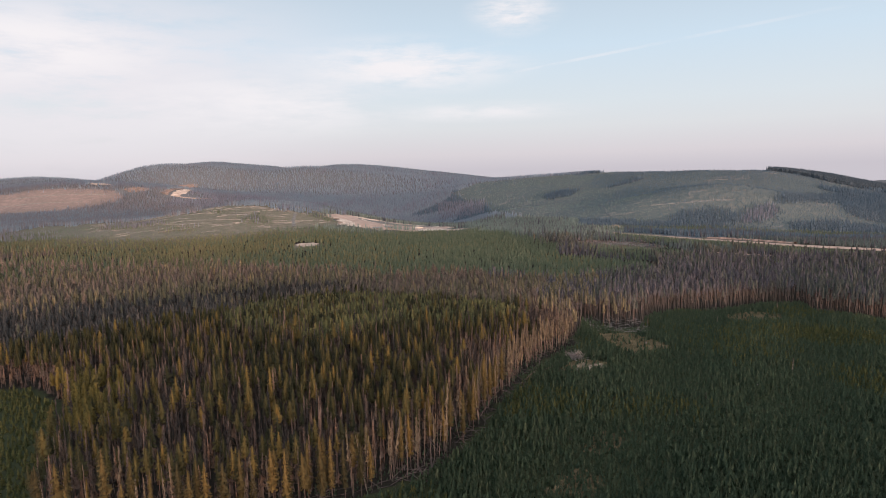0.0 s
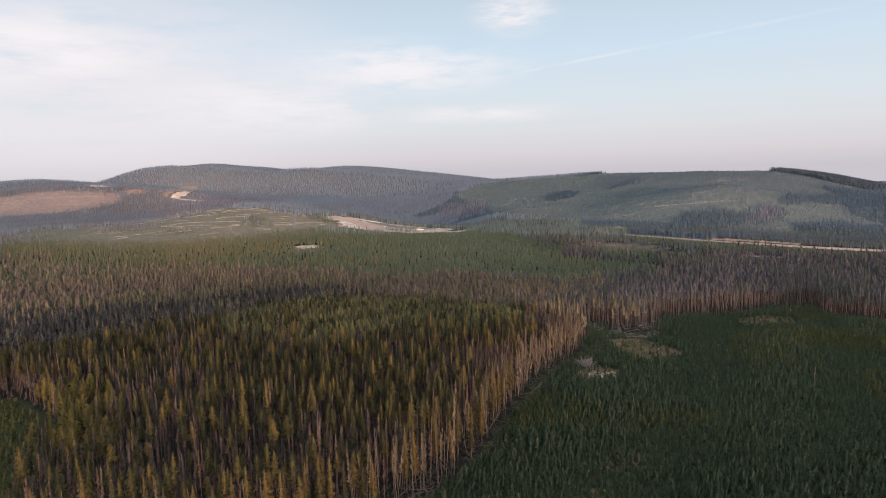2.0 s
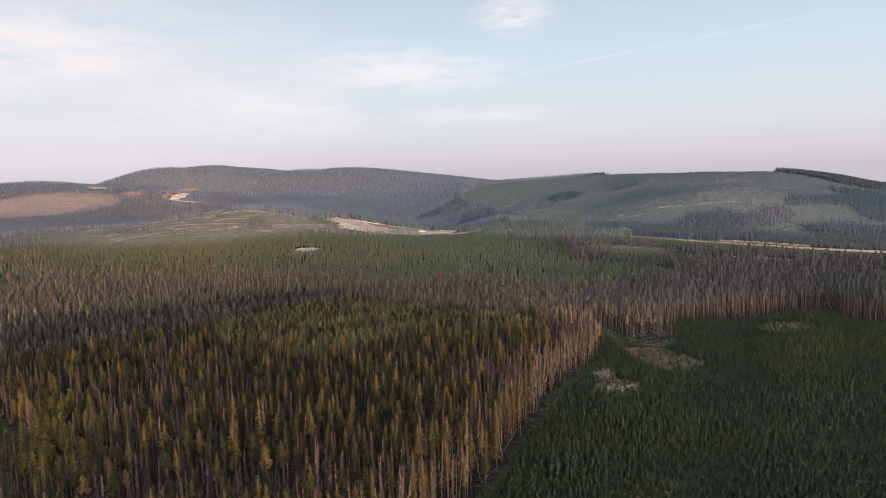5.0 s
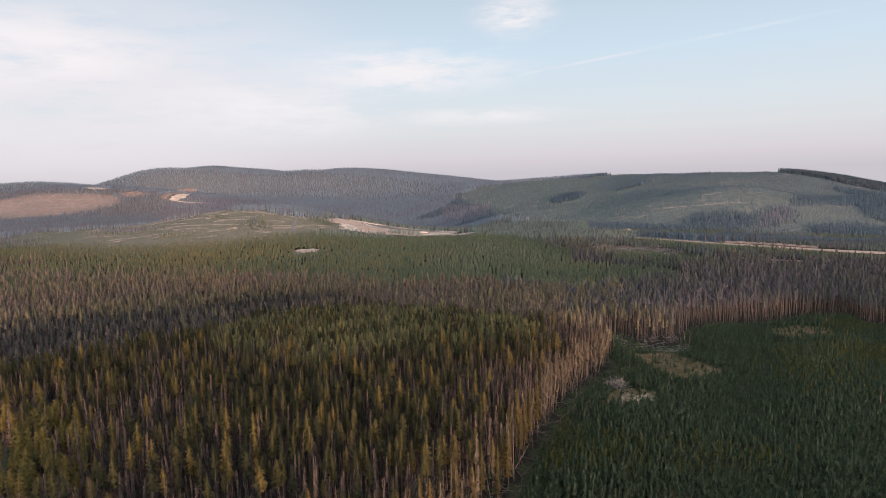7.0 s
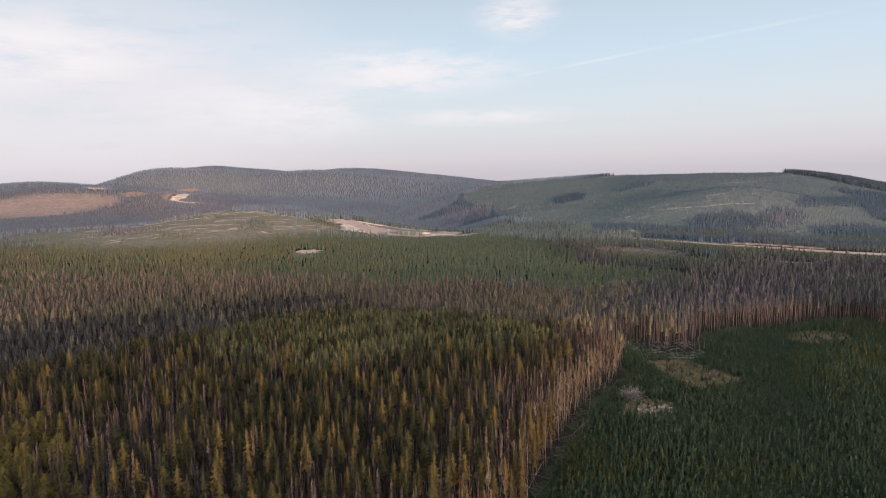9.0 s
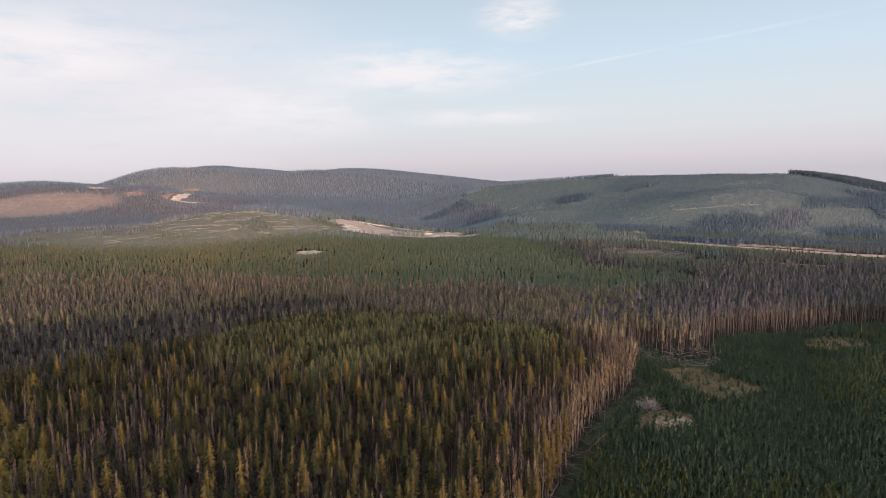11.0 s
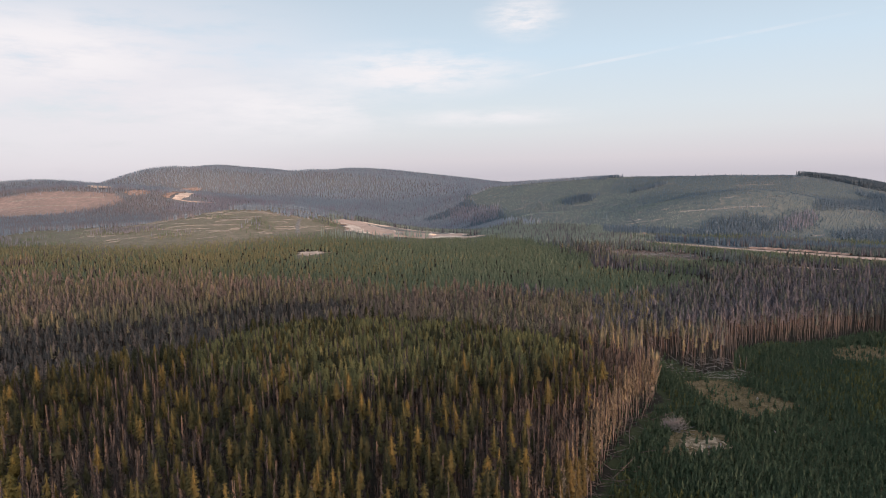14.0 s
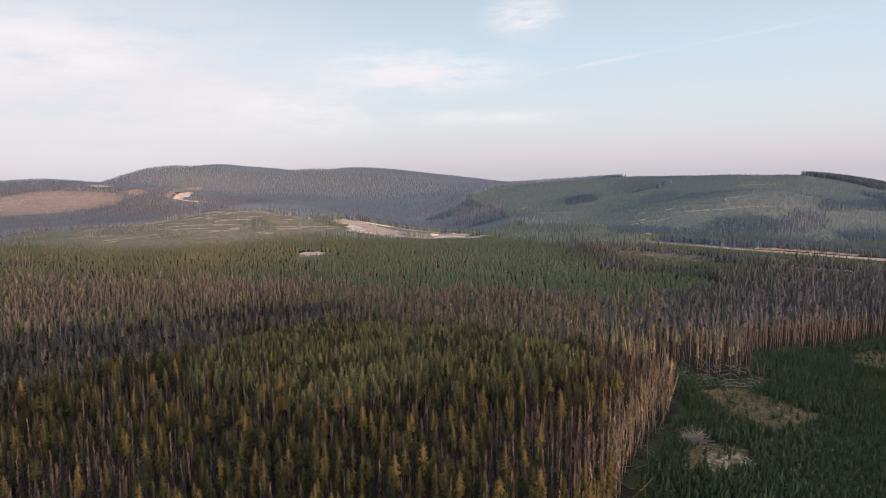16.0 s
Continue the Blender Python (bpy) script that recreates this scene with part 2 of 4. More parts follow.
straw_mat = earth("dry_grass", [(0.38, (0.055, 0.054, 0.030)), (0.5, (0.125, 0.104, 0.060)), (0.62, (0.215, 0.174, 0.112))], 0.25)
clay_mat = earth("bare_clay", [(0.38, (0.100, 0.088, 0.060)), (0.5, (0.206, 0.170, 0.125)), (0.62, (0.425, 0.356, 0.281))], 0.5)
soil_mat = earth("graded_soil", [(0.36, (0.34, 0.275, 0.235)), (0.5, (0.52, 0.43, 0.375)), (0.62, (0.68, 0.59, 0.525))], 0.06)

# ---- the lie of the land: a shallow valley and its hills, as smooth domes and hollows ----
FAR_HILLS = [  # x, y, half width, half depth, rise
    (-2496, 3412, 900, 900, 90.4), (-2103, 3297, 353, 124, 37.0), (-887, 2692, 741, 179, 74.2), (-775, 3261, 133, 900, -28.2),
    (-171, 3492, 141, 120, -6.7), (870, 2263, 179, 120, 25.3), (-1287, 3366, 159, 900, 35.6), (-1206, 3302, 308, 888, 40.3),
    (-591, 3476, 900, 863, 74.4), (-1242, 2103, 702, 189, 73.6), (-644, 3390, 900, 852, 75.3), (190, 2314, 356, 369, 39.2),
    (843, 2209, 202, 205, -42.8), (843, 2070, 580, 584, 108.9),
]
VALLEY = [
    (-398, 1454, 253, 366, 60.4), (1683, 1839, 422, 338, -43.4), (646, 1495, 255, 146, 63.2), (670, 617, 900, 272, -12.5),
    (1010, 1340, 627, 418, -66.9), (-77, 319, 271, 175, 11.7), (217, -312, 900, 520, 24.4), (-99, 1835, 442, 427, -68.1),
    (171, 1658, 120, 120, 28.1),
    # Last entry: unseen rise added behind the flight to block the low sun.
    (-255, 350, 60, 45, -12.0), (-205, 420, 55, 50, -12.0), (-150, 505, 60, 50, -8.0), (2900, 4000, 1300, 1300, -70.0), (100, -210, 600, 110, 7.0),
]


def lie(x, y):
    """Height of the bare ground."""
    x, y = np.asarray(x, float), np.asarray(y, float)
    z = np.full(np.broadcast(x, y).shape, -10.2)
    for cx, cy, sx, sy, rise in FAR_HILLS + VALLEY:
        z = z + rise * np.exp(-((x - cx) / sx) ** 2 - ((y - cy) / sy) ** 2)
    return z + 0.5 * np.sin(x / 31 + 1.3) * np.sin(y / 43) + 0.35 * np.sin(x / 13 + y / 17)


def patchy(x, y, size, seed):
    """A smooth field from -1 to 1 with spots of about that size."""
    r = np.random.RandomState(seed)
    out = 0
    for k in range(6):
        a, s, p = r.uniform(0, 6.28), size * r.uniform(0.6, 1.5) / 3.1, r.uniform(0, 6.28)
        out = out + np.sin((x * math.cos(a) + y * math.sin(a)) / s + p)
    return np.clip(out / 2.6, -1, 1)


def inside(x, y, ring):
    x, y = np.asarray(x), np.asarray(y)
    hit = np.zeros(np.broadcast(x, y).shape, bool)
    for (ax, ay), (bx, by) in zip(ring, ring[1:] + ring[:1]):
        if ay != by:
            hit ^= ((ay > y) != (by > y)) & (x < (bx - ax) * (y - ay) / (by - ay) + ax)
    return hit


def away(x, y, chain):
    """Distance to a line of points."""
    best = np.full(np.shape(x), 1e9)
    for (ax, ay), (bx, by) in zip(chain, chain[1:]):
        l2 = (bx - ax) ** 2 + (by - ay) ** 2
        k = np.clip(((x - ax) * (bx - ax) + (y - ay) * (by - ay)) / l2, 0, 1)
        best = np.minimum(best, np.hypot(x - ax - k * (bx - ax), y - ay - k * (by - ay)))
    return best


# the plan, in metres
EDGE = [(-110, 150), (-60, 150), (-32, 164), (-19, 174), (-8, 184), (1, 197), (9, 216), (18, 239), (30, 268), (41, 291), (53, 311), (64, 327), (69, 346)]
LEFT_EDGE = [(-230, 276), (-201, 273), (-184, 270), (-157, 247), (-143, 228), (-133, 203), (-124, 183), (-110, 150)]
BACK_EDGE = [(78, 372), (89, 418), (98, 406), (103, 385), (119, 388), (140, 433), (167, 453), (215, 470), (244, 489), (281, 497), (270, 461), (279, 436), (300, 400), (420, 330)]
MATURE = EDGE + [(70, 372), (37, 405), (2, 440), (-67, 490), (-128, 480), (-150, 400), (-175, 350), (-240, 312)] + LEFT_EDGE[:-1]
PLANTING = EDGE[1:] + BACK_EDGE + [(480, 250), (420, 90), (200, 40), (-60, 60)]
LEFT_CUT = LEFT_EDGE + [(-110, 60), (-300, 60), (-300, 276)]
YOUNG = [(-640, 780), (-442, 904), (-309, 925), (-185, 1040), (-110, 1030), (7, 1060), (106, 1110), (157, 932), (142, 802), (239, 746), (224, 660), (110, 588),
         (32, 632), (-52, 618), (-140, 665), (-247, 694), (-358, 666), (-480, 560)]
FIELD = [(-921, 1292), (-947, 1452), (-780, 1560), (-620, 1560), (-412, 1430), (-315, 1390), (-229, 1273), (-196, 1143), (-249, 1100), (-297, 1062), (-341, 1021), (-486, 996), (-702, 1100)]
BROWN = [(-1500, 1995), (-1272, 2040), (-1040, 2020), (-1000, 1971), (-1060, 1866), (-1181, 1802), (-1350, 1720)]
YARD = [(-196, 1143), (-240, 1290), (-225, 1370), (-140, 1400), (-40, 1390), (10, 1341), (8, 1290), (-2, 1190), (-60, 1140), (-125, 1120)]
HILLCUT = [(19, 2220), (126, 2355), (414, 2280), (540, 2200), (560, 2700), (1300, 2700), (1250, 2300), (1060, 2060), (985, 1960), (1045, 1890), (1083, 1800), (1160, 1752), (1400, 1600),
           (1150, 1400), (820, 1240), (654, 1270), (548, 1285), (407, 1325), (296, 1390), (193, 1510), (99, 1670), (60, 2030)]
ROAD = [(300, 1175), (347, 1112), (422, 1028), (479, 959), (534, 907), (593, 852), (700, 760)]
BANK = [(436, 1062), (468, 1032), (500, 995), (530, 962)]
OPENING = [(173, 955), (217, 1007), (262, 985), (310, 950), (318, 900), (271, 868), (218, 884), (180, 914)]
PATCH = [(-230, 936), (-212, 954), (-180, 940), (-191, 911), (-215, 910)]

STRAW = [[(86, 366), (107, 372), (114, 356), (122, 333), (104, 318), (91, 312), (85, 332)], [(186, 418), (201, 449), (223, 460), (240, 446), (225, 420), (195, 406)],
         [(40, 196), (50, 214), (62, 214), (58, 202), (48, 192)], [(62, 254), (72, 253), (74, 243), (64, 240)], [(48, 276), (58, 296), (66, 303), (77, 297), (72, 282), (60, 276)], [(26, 170), (36, 186), (46, 178), (38, 166)]]
TROUGH = [(-360, 430), (-290, 462), (-250, 485), (-217, 512), (-186, 540), (-150, 572), (-100, 570), (-80, 520), (-128, 480), (-150, 400), (-175, 350), (-240, 312), (-360, 330)]

# ---- the ground: one sheet to the horizon ----


def mesh_from(name, verts, faces, mats, index=None, tone=None, extra=()):
    """A mesh out of arrays; faces all have the same number of corners."""
    verts, faces = np.asarray(verts, np.float32), np.asarray(faces, np.int32)
    me = bpy.data.meshes.new(name)
    n, k = faces.shape
    me.vertices.add(len(verts))
    me.vertices.foreach_set("co", verts.ravel())
    me.loops.add(n * k)
    me.loops.foreach_set("vertex_index", faces.ravel())
    me.polygons.add(n)
    me.polygons.foreach_set("loop_start", np.arange(0, n * k, k, dtype=np.int32))
    for m in mats:
        me.materials.append(m)
    if index is not None:
        me.polygons.foreach_set("material_index", np.asarray(index, np.int32))
    if tone is not None:
        me.attributes.new("tone", "FLOAT", "FACE").data.foreach_set("value", np.asarray(tone, np.float32))
    for key, values in extra:
        me.attributes.new(key, "FLOAT", "POINT").data.foreach_set("value", np.asarray(values, np.float32).ravel())
    me.update(calc_edges=True)
    return me


def smooth(me):
    me.polygons.foreach_set("use_smooth", np.ones(len(me.polygons), bool))
    return me


rows = np.r_[np.arange(-1200, 130, 45), 130 * 1.0115 ** np.arange(0, 318)]
cols = np.linspace(-1, 1, 241)
GX = cols[None, :] * (1.05 * np.maximum(np.abs(rows), 300) + 250)[:, None]
GY = np.repeat(rows[:, None], 241, 1)
nr, nc = GX.shape
cell = np.arange((nr - 1) * nc).reshape(nr - 1, nc)[:, :-1].ravel()
quads = np.stack([cell, cell + 1, cell + nc + 1, cell + nc], 1)
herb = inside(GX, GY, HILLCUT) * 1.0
logged = (inside(GX, GY, FIELD) | inside(GX, GY + 45, FIELD) | inside(GX, GY + 90, FIELD) | inside(GX, GY, PATCH) | inside(GX, GY + 14, PATCH) | inside(GX, GY + 28, PATCH)) * 1.0
# Straw on the hill cut rises westward to put brightness into that side.
straw = inside(GX, GY, BROWN) * 0.9 + inside(GX, GY, HILLCUT) * (0.04 + 0.22 * np.clip(patchy(GX, GY, 200, 5), 0, 1) + 0.06 * np.clip((620 - GX) / 250, 0, 1)) + inside(GX, GY, FIELD) * np.clip(0.10 + 0.45 * patchy(GX, GY, 90, 6), 0, 0.6)
straw = straw + inside(GX, GY, OPENING) * 0.55
hay = sum(inside(GX, GY, ring) * 0.75 for ring in STRAW)
turf = (inside(GX, GY, PLANTING) | inside(GX, GY, LEFT_CUT)) * 1.0
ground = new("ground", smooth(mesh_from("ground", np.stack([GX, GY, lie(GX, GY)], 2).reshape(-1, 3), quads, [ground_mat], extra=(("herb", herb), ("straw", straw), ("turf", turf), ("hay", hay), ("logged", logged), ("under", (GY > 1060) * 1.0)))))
tagged(ground, "rolling forest floor, clearcuts and dry grass", "ground", kind="structure")


def patch(name, ring, step, mat, label, category, lift=0.35, ragged=0.6, rough=0.3, bulge=0.0, seed=1):
    """A worn piece of open ground that lies on the land, with a torn outline."""
    xs, ys = [p[0] for p in ring], [p[1] for p in ring]
    X, Y = np.meshgrid(np.arange(min(xs) - step, max(xs) + 2 * step, step), np.arange(min(ys) - step, max(ys) + 2 * step, step))
    r = np.random.RandomState(seed)
    X, Y = X + r.uniform(-0.3, 0.3, X.shape) * step, Y + r.uniform(-0.3, 0.3, X.shape) * step
    size = math.sqrt((max(xs) - min(xs)) * (max(ys) - min(ys)))
    wob = ragged * size * 0.12
    keep = inside(X + wob * patchy(X, Y, size * 0.25, seed), Y + wob * patchy(X, Y, size * 0.2, seed + 1), ring)
    Z = lie(X, Y) + lift + rough * r.uniform(-1, 1, X.shape) + bulge * np.clip(patchy(X, Y, size * 0.3, seed + 2), 0, 1)
    h, w = X.shape
    c = np.arange((h - 1) * w).reshape(h - 1, w)[:, :-1]
    k = keep[:-1, :-1] & keep[1:, :-1] & keep[:-1, 1:] & keep[1:, 1:]
    c = c[k]
    f = np.stack([c, c + 1, c + w + 1, c + w], 1)
    used, back = np.unique(f, return_inverse=True)
    me = mesh_from(name, np.stack([X, Y, Z], 2).reshape(-1, 3)[used], back.reshape(f.shape), [mat])
    return tagged(new(name, smooth(me)), label, category, kind="structure")


def strip(name, chain, width, height, mat, label, category, step=8.0, ragged=0.25, profile=(-0.5, 0.7, 1.0, 0.7, -0.5), seed=1, kind="structure", broken=0.0):
    """A band along a line: a road, a track, a windrow or a bank."""
    r = np.random.RandomState(seed)
    pts = []
    for (ax, ay), (bx, by) in zip(chain, chain[1:]):
        n = max(1, int(math.hypot(bx - ax, by - ay) / step))
        pts += [(ax + (bx - ax) * i / n, ay + (by - ay) * i / n) for i in range(n)]
    pts = np.array(pts + [chain[-1]], float)
    for _ in range(3):
        pts[1:-1] = (pts[:-2] + 2 * pts[1:-1] + pts[2:]) / 4
    t = np.gradient(pts, axis=0)
    t /= np.linalg.norm(t, axis=1)[:, None]
    side = np.stack([-t[:, 1], t[:, 0]], 1)
    k = len(profile)
    u = np.linspace(-0.5, 0.5, k)
    wide = width * (1 + ragged * r.uniform(-1, 1, (len(pts), 1)))
    jig = 1 + ragged * r.uniform(-0.6, 0.6, (len(pts), k))
    P = pts[:, None, :] + side[:, None, :] * (u[None, :] * wide * jig)[:, :, None]
    Z = lie(P[..., 0], P[..., 1]) + np.array(profile)[None, :] * height * (1 + 1.2 * ragged * r.uniform(-1, 1, (len(pts), k)))
    c = np.arange((len(pts) - 1) * k).reshape(-1, k)[:, :-1].ravel()
    f = np.stack([c, c + k, c + k + 1, c + 1], 1)
    if broken:
        f = f[np.repeat(patchy(pts[:-1, 0], pts[:-1, 1], 45, seed) < broken, k - 1)]
    me = mesh_from(name, np.concatenate([P, Z[..., None]], 2).reshape(-1, 3), f, [mat])
    return tagged(new(name, smooth(me)), label, category, kind=kind)


patch("sand_yard", YARD, 6.0, gravel_mat, "tan graded gravel yard cut into the hillside", "clearing", 0.8, 0.5, 0.5, 3.5)
patch("yard_terrace", [(-190, 1255), (-200, 1350), (-120, 1378), (-30, 1366), (-15, 1310), (-90, 1262)], 5.0, slash_mat, "brown graded terrace in the sandy yard", "clearing", 1.6, 0.4, 0.3, 0.5, 12)
patch("sand_bank", [(-196, 1150), (-214, 1215), (-228, 1290), (-200, 1300), (-165, 1220), (-150, 1160)], 5.0, sand_mat, "pale sand bank at the end of the yard", "bank", 2.2, 0.5, 0.6, 1.0, 15)
patch("sand_floor", [(-70, 1150), (-40, 1215), (10, 1250), (30, 1235), (5, 1180), (-40, 1145)], 5.0, sand_mat, "pale levelled sand floor of the yard", "clearing", 1.8, 0.5, 0.4, 0.6, 16)
for k, chain in enumerate(([(-222, 1290), (-195, 1235), (-165, 1190)], [(-205, 1310), (-172, 1245), (-140, 1200)], [(-180, 1320), (-145, 1262), (-112, 1222)])):
    strip("bank_ridge", chain, 7, 2.6, sand_mat, "pale sand ridge down the yard's bank", "bank", 5, 0.35, seed=70 + k)
strip("yard_road", [(-238, 1315), (-190, 1375), (-110, 1398), (-40, 1388), (15, 1345)], 16, 2.6, sand_mat, "pale sand road along the top of the yard", "track", 6, 0.15, seed=14)
strip("yard_track", [(-5, 1175), (12, 1250), (31, 1330), (75, 1405)], 15, 0.9, gravel_mat, "pale track leading out of the sandy yard", "track", 6, 0.3, seed=13)
patch("bare_patch", PATCH, 2.5, soil_mat, "small bare brown patch among young pines", "clearing", 0.4, 1.6, 0.3, 0.6)
patch("upper_scar", [(-882, 2012), (-886, 2070), (-874, 2120), (-846, 2118), (-842, 2060), (-846, 2015), (-862, 2000)], 4.0, soil_mat, "pale sand cut on the far hillside", "clearing", 1.0, 0.4)
strip("scar_road", [(-875, 2016), (-839, 2008), (-804, 2007), (-750, 2016)], 9, 1.2, gravel_mat, "pale road leading from the sand cut", "track", 6, 0.3, seed=63)
patch("red_scar", [(-1110, 2430), (-1095, 2488), (-1032, 2510), (-975, 2520), (-972, 2480), (-1010, 2440)], 7.0, red_mat, "reddish cut bank on the far hillside", "clearing", 1.0, 0.4)
patch("scar_bank", [(-918, 2022), (-910, 2085), (-885, 2128), (-868, 2126), (-888, 2070), (-884, 2008)], 4.0, red_mat, "reddish cut bank beside the pale sand cut", "bank", 2.0, 0.3)
patch("middle_scar", [(-1047, 2035), (-1019, 2080), (-968, 2072), (-948, 2037), (-1001, 2005)], 6.0, red_mat, "reddish bare cut on the far hillside", "clearing", 1.0, 0.4)
patch("far_scar", [(-1200, 2112), (-1196, 2150), (-1150, 2132), (-1112, 2100), (-1100, 2074), (-1143, 2062)], 5.0, soil_mat, "pale bare cut below the far ridge", "clearing", 2.5, 0.3)
patch("clay_patch", [(53, 279), (60, 292), (68, 297), (75, 290), (70, 282), (60, 278)], 0.9, clay_mat, "pale bare clay patch in the young plantation", "clearing", 0.15, 2.2, 0.12, 0.3, 3)

# the gravel road with its cut bank
strip("road", ROAD, 24, 1.2, gravel_mat, "pale gravel highway running through the valley", "road", 10, 0.05, (-0.6, 0.95, 1.0, 1.0, 0.95, -0.6))
strip("road_bank", BANK, 15, 2.4, red_mat, "reddish eroded earth bank above the road", "bank", 5, 0.35, (-0.2, 0.55, 1.0, 0.75, -0.1), 3)
# tracks and windrows of logging debris in the cutblock
strip("dirt_track", [(-300, 1250), (-290, 1190), (-270, 1110)], 9, 0.7, slash_mat, "brown dirt track down the cutblock", "track", 6, 0.25)
for k in range(44):
    r = random.Random(300 + k)
    y0, bow, ph = 1015 + 11 * k + r.uniform(-7, 7), r.uniform(14, 40), r.uniform(0, 6.28)
    x0, x1 = (-560 - 0.55 * (y0 - 1000), -215 - 0.35 * abs(y0 - 1200)) if k % 3 else (-420 + r.uniform(-120, 40), -230)
    chain = [(x0 + (x1 - x0) * q / 9, y0 + bow * math.sin(q * 0.75 + ph) + 0.06 * (x0 + (x1 - x0) * q / 9 + 400)) for q in range(10)]
    chain = [p for p in chain if inside(p[0], p[1], FIELD)]
    if len(chain) > 1:
        strip("slash_windrow", chain, r.uniform(1.2, 2.8), 0.8, slash_mat, "broken line of pale brown logging slash", "slash", 3.5, 0.9, seed=20 + k, broken=r.uniform(-0.45, 0.05))
TRAILS = [[(132, 1559), (160, 1700), (181, 1898), (193, 1929)], [(430, 1440), (487, 1428), (555, 1415), (640, 1415)], [(736, 1781), (798, 1783), (911, 1796)], [(362, 1470), (364, 1423), (361, 1366)],
          [(658, 1288), (693, 1302)], [(451, 1235), (476, 1245)], [(742, 1796), (794, 1818), (847, 1800)], [(161, 1949), (195, 1959), (192, 2067), (244, 2060)],
          [(378, 1587), (376, 1517), (364, 1441)], [(551, 1731), (615, 1727), (660, 1720)], [(299, 1837), (362, 1802), (398, 1734)]]
MAIN = len(TRAILS)
for k in range(40):
    r = random.Random(400 + k)
    x0, y0, l = r.uniform(150, 900), r.uniform(1400, 2000), r.uniform(50, 170)
    TRAILS.append([(x0 + l * q / 4, y0 + 0.12 * l * q / 4 + r.uniform(-8, 8)) for q in range(5)])
for k, chain in enumerate(TRAILS):
    if all(inside(p[0], p[1], HILLCUT) for p in chain):
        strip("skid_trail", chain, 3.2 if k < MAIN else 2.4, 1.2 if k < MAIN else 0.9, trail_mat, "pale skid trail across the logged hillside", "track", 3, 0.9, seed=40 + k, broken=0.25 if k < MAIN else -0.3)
for k, chain in enumerate([[(-1330, 1790), (-1240, 1830), (-1180, 1850)], [(-1400, 1880), (-1250, 1920), (-1100, 1930)], [(-1350, 1960), (-1200, 1985), (-1060, 1990)]]):
    strip("skid_trail", chain, 7, 0.8, slash_mat, "pale skid trail across the brown logged hill", "track", 6, 0.7, seed=80 + k, broken=0.4)
for k in range(9):
    r = random.Random(500 + k)
    x0, y0, l = r.uniform(185, 280), r.uniform(885, 985), r.uniform(15, 45)
    strip("slash_windrow", [(x0 + l * q / 3, y0 - 0.5 * l * q / 3 + r.uniform(-3, 3)) for q in range(4)], 2.0, 0.8, slash_mat, "broken line of pale brown logging slash", "slash", 3, 0.9, seed=90 + k)
strip("side_track", [(289, 1140), (292, 1080), (298, 1020), (306, 968)], 9, 0.7, gravel_mat, "pale track between the road and the opening", "track", 6, 0.5, seed=62, broken=0.3)
strip("wet_track", [(350, 838), (371, 824), (402, 810), (425, 806)], 7, 0.6, gravel_mat, "pale wet track among dead trees", "track", 6, 0.5, seed=61)

# ---- trees ----


def stem(h, r, sides, bend=0.0, cut=0.15):
    """A tapered stem, as triangles."""
    v, f = [], []
    levels = [(0.0, 1.15), (0.45, 0.72), (1.0, cut)] if sides > 3 else [(0.0, 1.0), (1.0, cut)]
    for q, s in levels:
        for i in range(sides):
            a = 6.2832 * i / sides
            v.append((r * s * math.cos(a) + bend * q * q, r * s * math.sin(a), h * q))
    for l in range(len(levels) - 1):
        for i in range(sides):
            a, b = l * sides + i, l * sides + (i + 1) % sides
            f += [(a, b, b + sides), (a, b + sides, a + sides)]
    return v, f


def twigs(r, h, base, wide, count):
    """Thin dead branches, thicker towards the top."""
    v, f = [], []
    for k in range(count):
        q = r.uniform(0, 1) ** 0.8
        z = base + (h - base) * q * 0.98
        a, l = r.uniform(0, 6.2832), wide * (1 - q * 0.75) * r.uniform(0.5, 1.2)
        c, s, d = math.cos(a), math.sin(a), 0.09
        rise = r.uniform(-0.55, 0.15) * l
        n = len(v)
        v += [(0, 0, z + d), (0, 0, z - d), (l * c - 0.11 * s, l * s + 0.11 * c, z + rise), (l * c + 0.11 * s, l * s - 0.11 * c, z + rise - 0.07)]
        f += [(n, n + 2, n + 1), (n, n + 3, n + 2)]
    return v, f


def skirts(r, h, base, wide, tiers, points):
    """Star-shaped skirts one above the other, for trees seen small."""
    v, f = [], []
    for t in range(tiers):
        z0 = base + (h - base) * t / tiers * 0.85
        top = base + (h - base) * min(1.0, (t + 1.7) / (tiers + 0.7)) if t < tiers - 1 else h
        w = wide * (1 - 0.75 * t / tiers)
        n = len(v)
        v.append((0, 0, top))
        for k in range(2 * points):
            a = 6.2832 * k / (2 * points) + t
            l = w * (r.uniform(0.85, 1.2) if k % 2 else r.uniform(0.45, 0.65))
            v.append((l * math.cos(a), l * math.sin(a), z0 - (0.1 * w if k % 2 else -0.25 * w)))
        f += [(n, n + 1 + k, n + 1 + (k + 1) % (2 * points)) for k in range(2 * points)]
    return v, f


